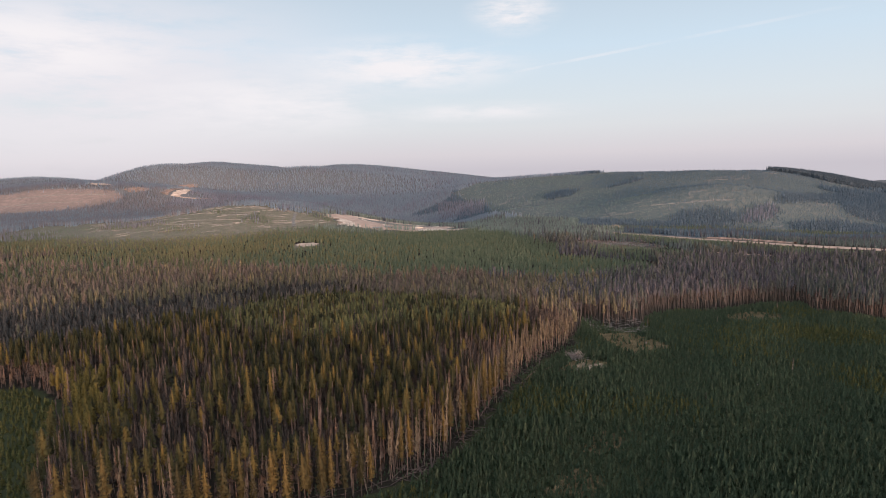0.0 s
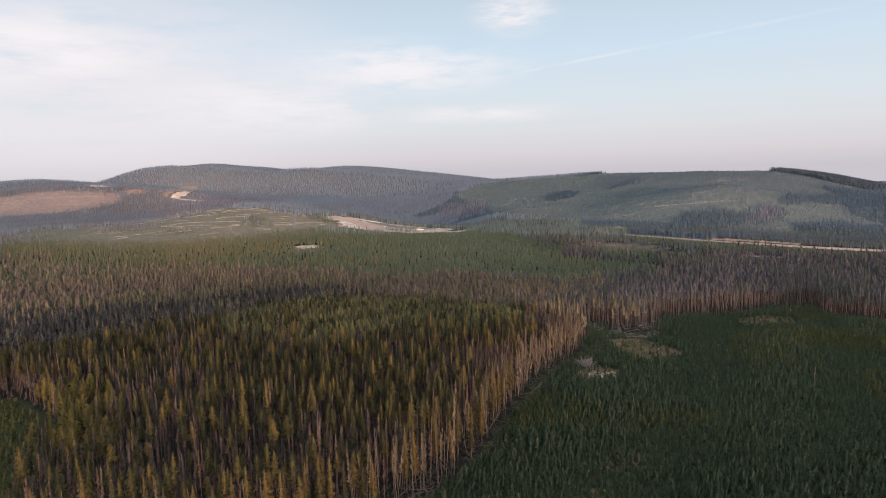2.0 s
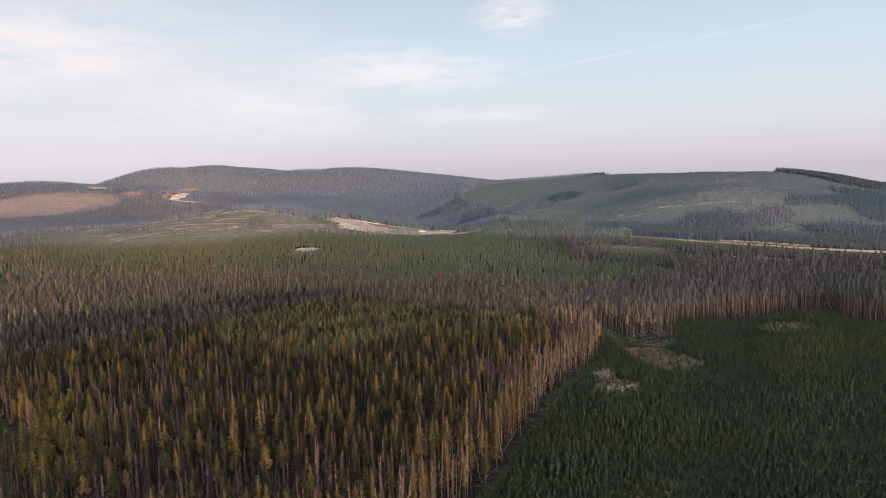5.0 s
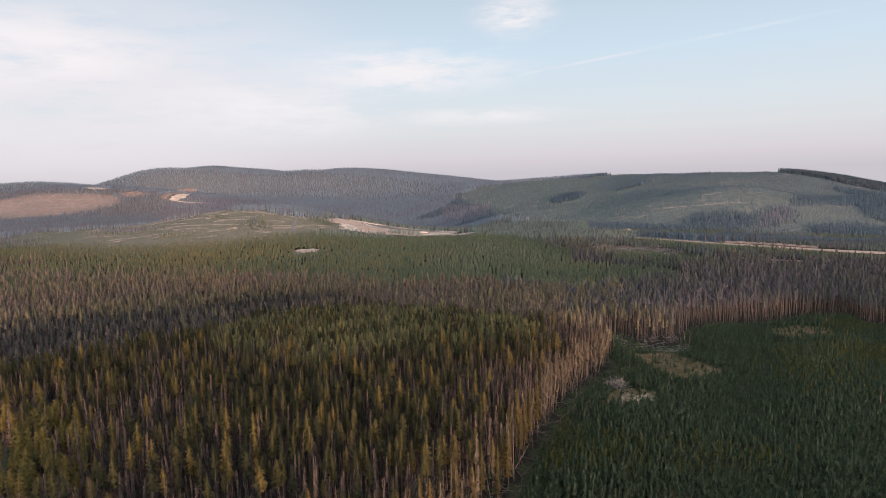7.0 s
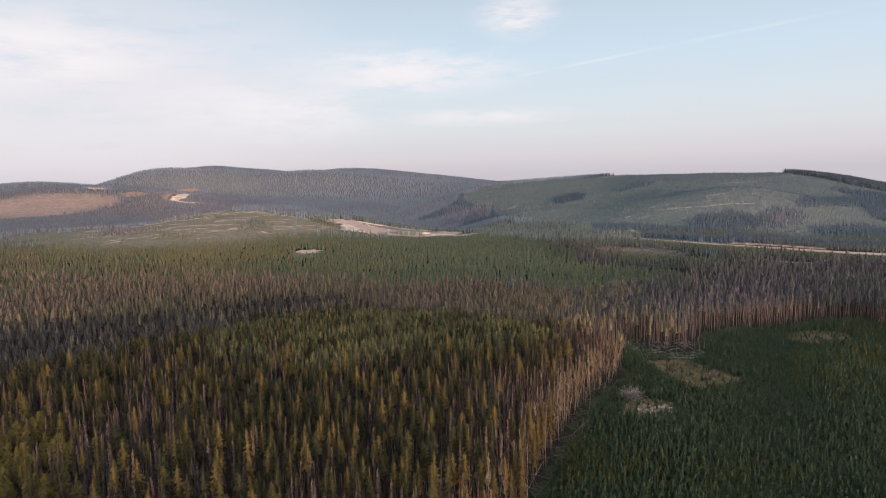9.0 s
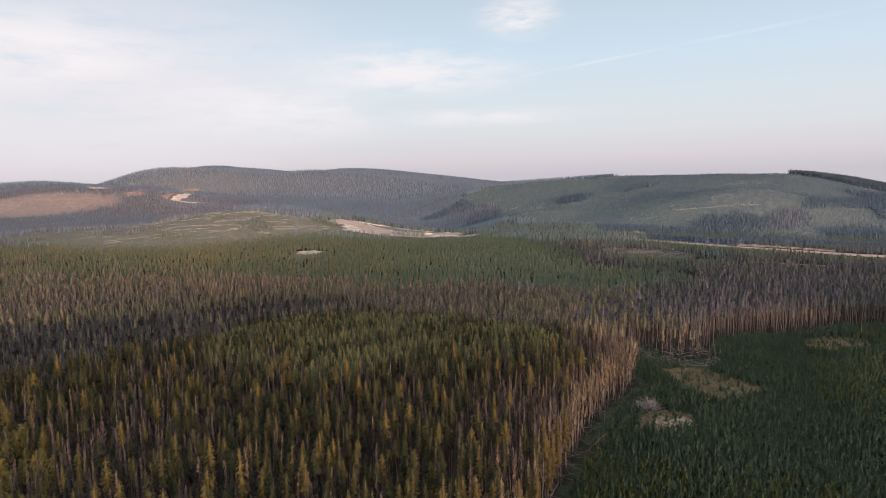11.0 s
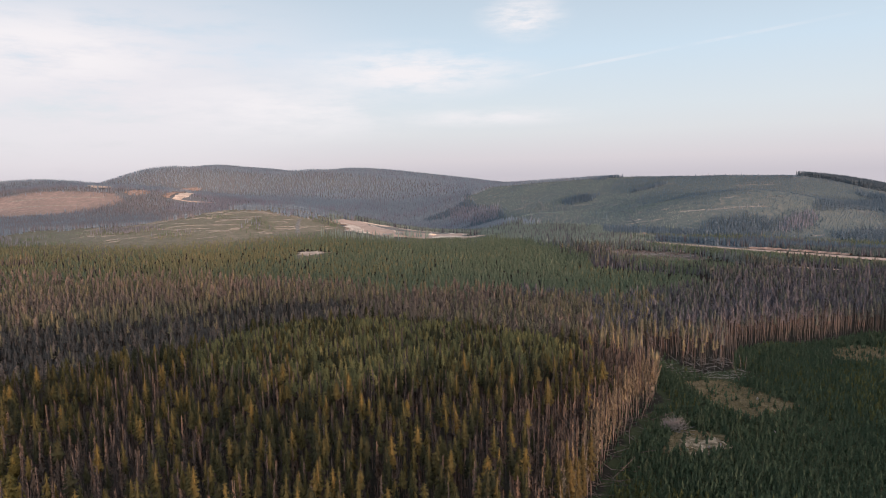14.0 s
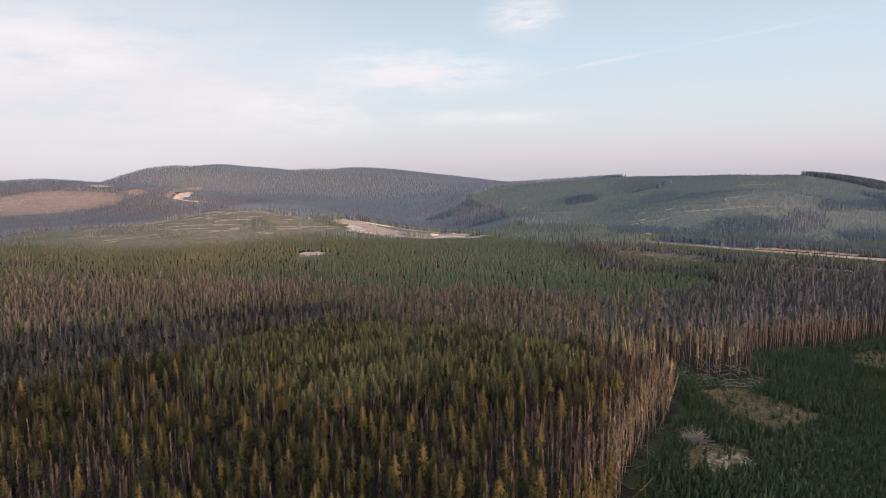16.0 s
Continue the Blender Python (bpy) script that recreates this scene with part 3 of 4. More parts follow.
def crown(r, h, base, wide, tiers, points, tips, power=0.55):
    """A narrow conifer crown: ragged skirts closely one above the other, with drooping bough tips."""
    v, f = [], []
    step = (h - base) / tiers
    for t in range(tiers):
        q = t / tiers
        w = wide * (1 - q) ** power * (0.70 + 0.30 * min(1, q * 3)) * r.uniform(0.85, 1.12)
        z0, n = base + step * t, len(v)
        v.append((r.uniform(-0.1, 0.1), r.uniform(-0.1, 0.1), min(h + 0.3, z0 + step * r.uniform(1.9, 2.5)) if t < tiers - 1 else h + 0.3))
        for k in range(2 * points):
            a = 6.2832 * (k + r.uniform(-0.25, 0.25)) / (2 * points) + t * 0.8
            l = w * (r.uniform(0.85, 1.3) if k % 2 else r.uniform(0.4, 0.62))
            v.append((l * math.cos(a), l * math.sin(a), z0 + (-r.uniform(0.1, 0.55) * w if k % 2 else 0.25 * w)))
        f += [(n, n + 1 + k, n + 1 + (k + 1) % (2 * points)) for k in range(2 * points)]
    for k in range(tips):
        q, a = r.random(), r.uniform(0, 6.2832)
        z, l = base + (h - base) * q * 0.8, wide * (1 - 0.75 * q) * r.uniform(0.9, 1.35)
        c, s, d, n = math.cos(a), math.sin(a), 0.22 * l, len(v)
        v += [(0, 0, z + 0.5 * l), (0.7 * l * c - d * s, 0.7 * l * s + d * c, z), (l * c, l * s, z - 0.25 * l), (0.7 * l * c + d * s, 0.7 * l * s - d * c, z)]
        f += [(n, n + 2, n + 1), (n, n + 3, n + 2)]
    return v, f


def joined(*parts):
    """(verts, faces, material slot) triples into one template."""
    V, F, M = [], [], []
    for (v, f), slot in parts:
        n = len(V)
        V += v
        F += [tuple(i + n for i in t) for t in f]
        M += [slot] * len(f)
    return np.array(V, float), np.array(F, int), np.array(M, int)


def scatter(name, templates, x, y, size, mats, label, category, seed, slim=(0.85, 1.2), lean=0.02, sink=0.15, group=""):
    """One object of kind stuff: many trees too far or too many to count. size: height against the template's."""
    r = np.random.RandomState(seed)
    x, y, size = np.asarray(x), np.asarray(y), np.asarray(size)
    if not len(x):
        return None
    z = lie(x, y) - sink
    which = r.randint(0, len(templates), len(x))
    VV, FF, MM, TT, base = [], [], [], [], 0
    for k, (v, f, m) in enumerate(templates):
        i = np.where(which == k)[0]
        if not len(i):
            continue
        a, s = r.uniform(0, 6.2832, len(i)), size[i]
        w = s * r.uniform(*slim, len(i))
        lx, ly = r.normal(0, lean, len(i)), r.normal(0, lean, len(i))
        c, n = np.cos(a) * w, np.sin(a) * w
        hz = v[None, :, 2] * s[:, None]
        X = v[None, :, 0] * c[:, None] - v[None, :, 1] * n[:, None] + x[i][:, None] + hz * lx[:, None]
        Y = v[None, :, 0] * n[:, None] + v[None, :, 1] * c[:, None] + y[i][:, None] + hz * ly[:, None]
        VV.append(np.stack([X, Y, hz + z[i][:, None]], 2).reshape(-1, 3))
        FF.append((f[None] + base + (np.arange(len(i)) * len(v))[:, None, None]).reshape(-1, 3))
        MM.append(np.tile(m, len(i)))
        TT.append(np.repeat(r.uniform(0, 1, len(i)), len(f)))
        base += len(i) * len(v)
    me = mesh_from(name, np.concatenate(VV), np.concatenate(FF), mats, np.concatenate(MM), np.concatenate(TT))
    smooth(me)
    return tagged(new(name, me), label, category, group, "stuff")


def sown(x0, x1, y0, y1, gap, seed):
    """Points about a gap apart."""
    r = np.random.RandomState(seed)
    X, Y = np.meshgrid(np.arange(x0, x1, gap), np.arange(y0, y1, gap))
    X = X + r.uniform(-0.46, 0.46, X.shape) * gap
    Y = Y + r.uniform(-0.46, 0.46, Y.shape) * gap
    return X.ravel(), Y.ravel()


def both(a, b):
    n = len(a[0])
    return a[0] + b[0], a[1] + [tuple(i + n for i in t) for t in b[1]]


def pine_crown(r, h, base, wide, count, power=0.55, core=5):
    """A ragged lodgepole crown: a slim dense core, and many short boughs that stand out of it at all heights, ends turned up."""
    v, f = crown(r, h - 0.3, base + 0.5, wide * 0.62, core, 4, 0, power)
    for k in range(count):
        q = (k + r.random()) / count
        reach = wide * (0.62 + 0.38 * min(1.0, q * 3.5)) * (1 - q) ** power + 0.18
        a, l = k * 2.4 + r.uniform(-0.5, 0.5), reach * r.uniform(0.7, 1.2)
        z, c, n0 = base + (h - base) * q, math.cos(a), len(v)
        n, d, lift = math.sin(a), l * r.uniform(0.3, 0.46), l * r.uniform(-0.35, 0.25)
        v += [(0.1 * l * c, 0.1 * l * n, z + 0.30 * l), (0.62 * l * c - d * n, 0.62 * l * n + d * c, z - 0.18 * l), (l * c, l * n, z + lift), (0.62 * l * c + d * n, 0.62 * l * n - d * c, z - 0.18 * l)]
        f += [(n0, n0 + 2, n0 + 1), (n0, n0 + 3, n0 + 2)]
    return v, f


def spike(r, h, base, wide, count):
    """A dead crown seen from afar: a thin brush of short drooping twigs up the stem."""
    v, f = [], []
    for k in range(count):
        q, a = (k + r.random()) / count, r.uniform(0, 6.2832)
        z, l = base + (h - base) * q, wide * (1 - 0.8 * q) * r.uniform(0.6, 1.2)
        c, s, n = math.cos(a), math.sin(a), len(v)
        v += [(-0.15 * l * c, -0.15 * l * s, z + 0.9 * l + 0.6), (l * c - 0.2 * s, l * s + 0.2 * c, z - 0.3 * l), (-0.5 * l * s, 0.5 * l * c, z - 0.7 * l)]
        f.append((n, n + 1, n + 2))
    return v, f


R = random.Random(7)
# near trees, 20 m high before scaling
NEAR_LIVE = []
for k in range(9):
    tall = R.uniform(19, 21)
    NEAR_LIVE.append((stem(tall * 0.97, 0.15, 4, R.uniform(-0.4, 0.4)), pine_crown(R, tall, tall * R.uniform(0.52, 0.72), R.uniform(1.3, 1.85), 54, R.uniform(0.50, 0.70))))
NEAR_FULL = []
for k in range(7):
    tall = R.uniform(18.5, 20.5)
    NEAR_FULL.append((stem(tall * 0.97, 0.15, 4, R.uniform(-0.3, 0.3)), pine_crown(R, tall, tall * R.uniform(0.22, 0.50), R.uniform(1.5, 2.2), 84, 0.58, 7)))
NEAR_DEAD = []
for k in range(9):
    tall = R.uniform(17.5, 20.5)
    NEAR_DEAD.append((stem(tall, 0.10, 4, R.uniform(-0.6, 0.6), 0.3), both(twigs(R, tall, tall * R.uniform(0.25, 0.50), R.uniform(0.8, 1.2), R.randint(60, 80)), spike(R, tall, tall * R.uniform(0.35, 0.62), R.uniform(0.6, 0.95), 34))))
BARE = []
for k in range(7):
    tall = R.uniform(16.5, 20.0)
    BARE.append((stem(tall, 0.12, 4, R.uniform(-0.8, 0.8), 0.35), twigs(R, tall, tall * R.uniform(0.50, 0.70), R.uniform(0.5, 0.9), R.randint(18, 26))))
SAPLING = []
for k in range(6):
    tall = R.uniform(3.4, 4.1)
    SAPLING.append((stem(tall * 0.9, 0.05, 3), spike(R, tall, 0.2, R.uniform(0.95, 1.2), 20)))
ROUND = []
for k in range(4):
    tall = R.uniform(13, 14.5)
    ROUND.append((stem(tall * 0.9, 0.13, 4), pine_crown(R, tall, tall * 0.42, R.uniform(1.6, 2.1), 60, 0.42)))


SMALL = [(stem(3.0, 0.05, 3), spike(R, 3.6, 0.2, R.uniform(0.95, 1.2), 13)) for k in range(8)]
MID_BRUSH = [joined((spike(R, 8, 0.6, R.uniform(1.2, 1.7), 14), 0)) for k in range(5)]
FARTHER = [(stem(18, 0.15, 3), pine_crown(R, 20, R.uniform(10, 13), R.uniform(1.6, 2.1), 28, R.uniform(0.45, 0.62), 3)) for k in range(8)]


def pick(pairs):
    return [joined((a, 0), (b, 1)) for a, b in pairs]


# ---- the main stand ----
LIGHT = [(-175, 245), (-165, 270), (-148, 268), (-133, 250), (-118, 230), (-108, 205), (-116, 188), (-135, 210)]
sx, sy = sown(-260, 80, 140, 500, 3.6, 11)
sel = inside(sx, sy, MATURE)
sx, sy = sx[sel], sy[sel]
rs = np.random.RandomState(12)
rim = away(sx, sy, EDGE)
lit = patchy(sx, sy, 45, 13)
dense = inside(sx, sy, [(-120, 330), (-60, 300), (10, 325), (45, 360), (30, 410), (-40, 480), (-120, 475), (-145, 400)])
dead_share = 0.50 + 0.22 * lit + np.where(sx > -62, 0.02, -0.15) * np.exp(-(rim / 10.0) ** 2) + 0.45 * np.exp(-((sx - 55) / 45) ** 2 - ((sy - 375) / 55) ** 2)
dead_share = np.where(dense, 0.22 + 0.15 * lit, dead_share) + 0.45 * np.exp(-(rim / 9.0) ** 2) * (sy > 255)
dead = rs.uniform(0, 1, len(sx)) < dead_share
light = inside(sx, sy, LIGHT) & (rs.uniform(0, 1, len(sx)) < 0.75)
gone = (rim < 8) & (rs.uniform(0, 1, len(sx)) < 0.04)
size = rs.uniform(0.70, 1.06, len(sx)) * np.where(rs.uniform(0, 1, len(sx)) < 0.07, 1.12, 1.0)
singles = (rim < 6.0) & ~gone & ~light
rest = ~singles & ~gone
k = rest & ~dead & ~light & ~dense
near = k & (sy < 330)
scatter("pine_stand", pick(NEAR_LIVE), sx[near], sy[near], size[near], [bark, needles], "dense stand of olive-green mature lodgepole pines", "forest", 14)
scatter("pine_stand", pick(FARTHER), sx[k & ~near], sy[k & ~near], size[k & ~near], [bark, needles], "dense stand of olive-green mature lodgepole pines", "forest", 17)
k = rest & ~dead & ~light & dense
dx, dy = np.r_[sx[k], sx[k] + 1.8], np.r_[sy[k], sy[k] + 1.7]
ds = 0.72 + 0.55 * (np.r_[size[k], size[k][::-1]] - 0.88)
olive = rs.uniform(0, 1, len(dx)) < 0.28 + 0.3 * patchy(dx, dy, 30, 23)
scatter("dense_pine_stand", pick(FARTHER), dx[~olive], dy[~olive], ds[~olive], [bark, stand_green], "close stand of lower bright green pines", "forest", 18, (0.9, 1.2))
scatter("dense_pine_stand", pick(FARTHER), dx[olive], dy[olive], ds[olive] * 1.06, [bark, needles], "olive-green pines mixed through the close stand", "forest", 24, (0.9, 1.2))
k = rest & dead & ~light
scatter("dead_pine_stand", pick(NEAR_DEAD), sx[k], sy[k], size[k] * 0.94, [grey_wood, shaded_twigs], "grey-brown dead pines among the living stand", "forest", 15, lean=0.03)
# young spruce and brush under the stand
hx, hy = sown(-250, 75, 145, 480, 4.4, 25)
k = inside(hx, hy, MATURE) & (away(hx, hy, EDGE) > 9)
scatter("understorey", MID_BRUSH, hx[k], hy[k], np.random.RandomState(26).uniform(0.5, 1.2, k.sum()), [shaded_twigs], "grey-brown brush and dead saplings under the pines", "shrubs", 27, (0.9, 1.4))
ex, ey = sown(-62, 80, 145, 375, 2.4, 19)
r2 = np.random.RandomState(20)
k = inside(ex, ey, MATURE) & (away(ex, ey, EDGE) < 10) & (away(ex, ey, EDGE) > 1.5) & (r2.uniform(0, 1, len(ex)) < np.where(ey > 240, 0.5, 0.26))
scatter("dead_pine_stand", pick(NEAR_DEAD), ex[k], ey[k], r2.uniform(0.62, 0.98, k.sum()), [bare_wood, dead_twigs], "close bare dead stems just inside the stand's edge", "forest", 21, lean=0.06)
k = rest & light
scatter("light_tree_clump", pick(ROUND), sx[k], sy[k], size[k], [bark, aspen_green], "clump of lower yellow-green trees at the stand's edge", "forest", 16)


def part(name, verts_faces, mat, parent, label=""):
    v, f = verts_faces
    ob = new(name, mesh_from(name, v, f, [mat]))
    ob.parent = parent
    if label:
        tagged(ob, label)
    return ob


def tree_thing(name, pair, trunk_mat, crown_mat, label, category, group):
    root = tagged(new(name), label, category, group)
    part("trunk", pair[0], trunk_mat, root)
    part("crown", pair[1], crown_mat, root)
    return root


def place(originals, spots, r, lean=0.02):
    """Copies of the originals at (x, y, scale); the first copy of each kind is the original itself."""
    used = set()
    for n, (x, y, s) in enumerate(spots):
        o = originals[r.randrange(len(originals))]
        more = 3.0 if lean > 0.04 and r.random() < 0.15 else 1.0
        tip = Euler((r.gauss(0, lean * more), r.gauss(0, lean * more), r.uniform(0, 6.28)))
        m = Matrix.LocRotScale((x, y, float(lie(x, y)) - 0.15), tip, (s, s, s))
        if o.name in used:
            c = copy_thing(o, m)
            c.scale = (s, s, s)
        else:
            used.add(o.name)
            o.matrix_basis = m


R = random.Random(21)
live_things = [tree_thing("pine_tree", p, bark, sunlit_needles, "tall living lodgepole pine with a narrow olive crown", "tree", "pines along the stand's edge") for p in NEAR_FULL]
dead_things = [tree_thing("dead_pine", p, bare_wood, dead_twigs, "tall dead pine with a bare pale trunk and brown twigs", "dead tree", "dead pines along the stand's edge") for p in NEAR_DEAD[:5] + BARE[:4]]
place(live_things, [(float(a), float(b), float(s)) for a, b, s in zip(sx[singles & ~dead], sy[singles & ~dead], size[singles & ~dead])], R)
for x, y, s in ((-168, 317, 1.2), (-62.6, 211.5, 1.22), (-64, 219, 1.05), (-71, 241, 1.02)):
    place([tree_thing("spruce_tree", NEAR_FULL[int(-x) % 7], bark, needles, "tall cone-shaped spruce standing above the pines", "tree", "tall spruces")], [(x, y, s)], R)
place(dead_things, [(float(a), float(b), float(s)) for a, b, s in zip(sx[singles & dead], sy[singles & dead], size[singles & dead])], R, 0.05)

# ---- the young plantation ----
px, py = sown(-70, 470, 130, 500, 1.5, 31)
bare = inside(px, py, STRAW[0]) | inside(px, py, STRAW[1]) | inside(px, py, STRAW[4]) | inside(px, py, [(86, 380), (89, 420), (103, 420), (118, 402), (126, 382), (110, 366)])
rs = np.random.RandomState(32)
thin = rs.uniform(0, 1, len(px)) < 0.94 + 0.2 * patchy(px, py, 45, 33)
keep = inside(px, py, PLANTING) & (np.abs(px) < 0.78 * py + 25) & (away(px, py, EDGE) > 3.0 + 1.5 * patchy(px, py, 18, 39)) & thin & ~(bare & (rs.uniform(0, 1, len(px)) < 0.9)) & (np.hypot(px - 61, py - 301) > 5.0)
px, py = px[keep], py[keep]
size = rs.uniform(0.55, 1.05, len(px)) * (1 + 0.2 * patchy(px, py, 40, 34))
near = (px > 2) & (px < 46) & (py > 168) & (py < 205)
near &= np.cumsum(near) <= 290
# Two round patches put the sunlit band's yellow into the young pines' colour.
gold = rs.uniform(0, 1, len(px)) < 0.8 * np.clip(patchy(px, py, 38, 37) - 0.35, 0, 0.7) + 0.5 * np.exp(-((px - 155) / 22) ** 2 - ((py - 325) / 25) ** 2) + 0.5 * np.exp(-((px - 205) / 60) ** 2 - ((py - 372) / 28) ** 2)
k = gold & ~near
scatter("young_pine_plantation", pick(SMALL), px[k], py[k], size[k], [bark, gold_green], "young pines yellowed partly at random, partly for the sunlit band", "young trees", 38, (1.0, 1.45))
for k, kind in ((~gold & ~near & (py < 222), SAPLING), (~gold & ~near & (py >= 222), SMALL)):
    scatter("young_pine_plantation", pick(kind), px[k], py[k], size[k], [bark, young_green], "dense dark green plantation of young pines", "young trees", 35, (1.0, 1.45))
tx, ty = sown(20, 250, 160, 470, 0.8, 50)
k = sum(inside(tx, ty, ring) * 1 for ring in STRAW) > 0
k &= np.random.RandomState(51).uniform(0, 1, len(tx)) < 0.55
scatter("dry_grass", [joined((skirts(R, 1.0, 0.0, 0.5, 1, 3), 0)) for q in range(3)], tx[k], ty[k], np.random.RandomState(52).uniform(0.3, 0.7, k.sum()), [straw_mat], "tufts of dry straw-coloured grass in the openings", "grass", 53, (0.9, 1.6), sink=0.05)
qx, qy = sown(-60, 440, 50, 132, 3.0, 57)
k = inside(qx, qy, PLANTING) & (away(qx, qy, EDGE) > 1.0)
scatter("young_pine_plantation", pick(SMALL), qx[k], qy[k], np.random.RandomState(58).uniform(0.5, 1.0, k.sum()), [bark, young_green], "dense dark green plantation of young pines", "young trees", 59, (1.1, 1.6))
ux, uy = sown(-60, 72, 150, 350, 1.9, 45)
k = inside(ux, uy, MATURE) & (away(ux, uy, EDGE) < 13) & (np.random.RandomState(46).uniform(0, 1, len(ux)) < 0.6)
scatter("undergrowth", pick(SMALL), ux[k], uy[k], np.random.RandomState(47).uniform(0.12, 0.5, k.sum()), [grey_wood, young_green], "low scrub and brushwood under the edge trees", "shrubs", 48, (1.2, 2.2))
saplings = [tree_thing("young_pine", p, bark, young_green, "bushy dark green young pine in the plantation", "young tree", "young pines of the plantation") for p in SAPLING]
place(saplings, [(float(a), float(b), float(s)) for a, b, s in zip(px[near], py[near], size[near])], R, 0.02)
lx, ly = sown(-260, -100, 150, 280, 2.1, 36)
k = inside(lx, ly, LEFT_CUT) & (away(lx, ly, LEFT_EDGE) > 3.5) & (np.random.RandomState(37).uniform(0, 1, len(lx)) < 0.85)
scatter("young_pine_plantation", pick(SAPLING), lx[k], ly[k], np.random.RandomState(38).uniform(0.4, 0.9, k.sum()), [bark, gold_green], "young green regrowth in a small clearing", "young trees", 39, (1.1, 1.6))

# ---- the dead grey stand behind, and the valley woods ----
R = random.Random(41)
MID_LIVE = [joined((stem(17, 0.16, 3), 0), (pine_crown(R, 18, R.uniform(8.5, 11), R.uniform(1.9, 2.4), 12, 0.6, 2), 1)) for k in range(7)]
MID_DEAD = [joined((stem(18, 0.16, 3, 0, 0.3), 0), (spike(R, 18, R.uniform(9, 12), R.uniform(1.6, 2.2), 16), 1)) for k in range(8)]
MID_YOUNG = [joined((skirts(R, 8.0, 0.6, R.uniform(1.7, 2.1), 2, 4), 0)) for k in range(6)]
FAR_TREE = [joined((skirts(R, 13.5, 0.4, R.uniform(1.6, 2.1), 2, 3), 0)) for k in range(6)]
TINY_TREE = [joined((skirts(R, 13.0, 0.2, R.uniform(2.0, 2.6), 1, 2), 0)) for k in range(6)]
FAR_SNAG = [joined((skirts(R, 15, 1.5, R.uniform(1.1, 1.5), 1, 2), 0)) for k in range(6)]


def in_view(x, y, more=30):
    return (np.abs(x + 8) < 0.76 * y + more)


TAIL = [(-12, 1170), (8, 1300), (60, 1420), (100, 1420), (60, 1310), (18, 1160)]
SCARS = ([(-925, 1995), (-925, 2060), (-922, 2135), (-838, 2150), (-829, 2050), (-770, 2030), (-770, 1990), (-823, 1965)], [(-1050, 2020), (-1019, 2082), (-965, 2075), (-945, 2037), (-1001, 1990)],
         [(-1210, 2090), (-1205, 2160), (-1150, 2145), (-1100, 2105), (-1090, 2060), (-1143, 2040)], [(-1120, 2410), (-1100, 2500), (-1035, 2520), (-970, 2525), (-970, 2460), (-1010, 2420)])
CLUMPS = ([(746, 1444), (819, 1498), (983, 1637), (1045, 1660), (1004, 1573), (796, 1436), (739, 1410)], [(1021, 1631), (1100, 1640), (1250, 1600), (1000, 1380), (926, 1400), (902, 1427), (950, 1524)],
          [(719, 1315), (808, 1354), (1000, 1343), (1000, 1104), (716, 1104), (680, 1150), (650, 1207)], [(1013, 1747), (1033, 1725), (1200, 1690), (1200, 1622), (1066, 1632), (1007, 1690)],
          [(404, 1265), (464, 1232), (542, 1262), (652, 1262), (700, 1262), (650, 1160), (578, 1140), (452, 1130), (353, 1116)], [(297, 1923), (351, 1929), (394, 1894), (373, 1850), (301, 1845)],
          [(-20, 1885), (97, 1815), (125, 1930), (116, 2000), (-10, 2090)], [(466, 1859), (517, 1871), (590, 1897), (558, 1860), (470, 1835)],
          [(498, 1373), (585, 1374), (627, 1351), (600, 1304), (540, 1294), (461, 1306)], [(985, 1960), (1045, 1890), (1083, 1800), (1160, 1752), (1400, 1740), (1400, 2150), (1060, 2060)])
DEAD_CLUMPS = ([(634, 1364), (713, 1404), (736, 1393), (691, 1340), (648, 1311), (605, 1305)], [(-29, 2110), (116, 2035), (110, 1873), (-28, 1889)])
HEDGE = [(-640, 1165), (-668, 1215), (-545, 1190), (-505, 1135), (-555, 1124)]
WET = [(350, 838), (371, 824), (402, 810), (425, 806)]


def cleared(x, y):
    """Where nothing tall stands."""
    some = patchy(x, y, 70, 51)
    out = inside(x, y, YARD) | inside(x, y, PATCH) | (inside(x, y, OPENING) & (some < 0.2)) | (away(x, y, ROAD) < 28) | (away(x, y, BANK) < 12)
    for ring in SCARS:
        out |= inside(x, y, ring)
    out |= (away(x, y, WET) < 10) | inside(x, y, TAIL)
    clump = np.zeros(np.shape(x), bool)
    for ring in CLUMPS + DEAD_CLUMPS:
        clump |= inside(x, y, ring)
    out |= inside(x, y, HILLCUT) & ~clump
    return out | (inside(x, y, FIELD) & (some < 0.93) & ~inside(x, y, HEDGE)) | inside(x, y, BROWN)


def wooded(x, y):
    """What grows there (0 nothing, 1 grey dead stand, 2 young valley pines, 3 hill woods) and how high; lowered in
    front of openings to fit the camera's view.
    """
    t = np.where(y > 1110, 3, 1)
    t = np.where((x < -520) & (y > 1000) & (y < 1830), 1, t)
    t = np.where((x > -60) & (x < 480) & (y > 1000) & (y < 1330), 3, t)
    t = np.where((x > 260) & (y > 840) & (away(x, y, ROAD) > 30), 3, t)
    t = np.where(inside(x, y, YOUNG), 2, t)
    t = np.where((x > -720) & (x < 120) & (y > 860) & (y < 1140), 2, t)
    none = cleared(x, y)
    high = np.ones(np.shape(x))
    for reach, low in ((150, 1.0), (95, 0.85), (65, 0.65), (35, 0.45)):
        rim = cleared(x, y + reach) & ~none & (y < 1270)
        high = np.where(rim, low, high)
        t = np.where(rim & (t > 0), 2, t)
    none |= inside(x, y, MATURE) | inside(x, y, PLANTING) | inside(x, y, LEFT_CUT)
    return np.where(none, 0, t), high


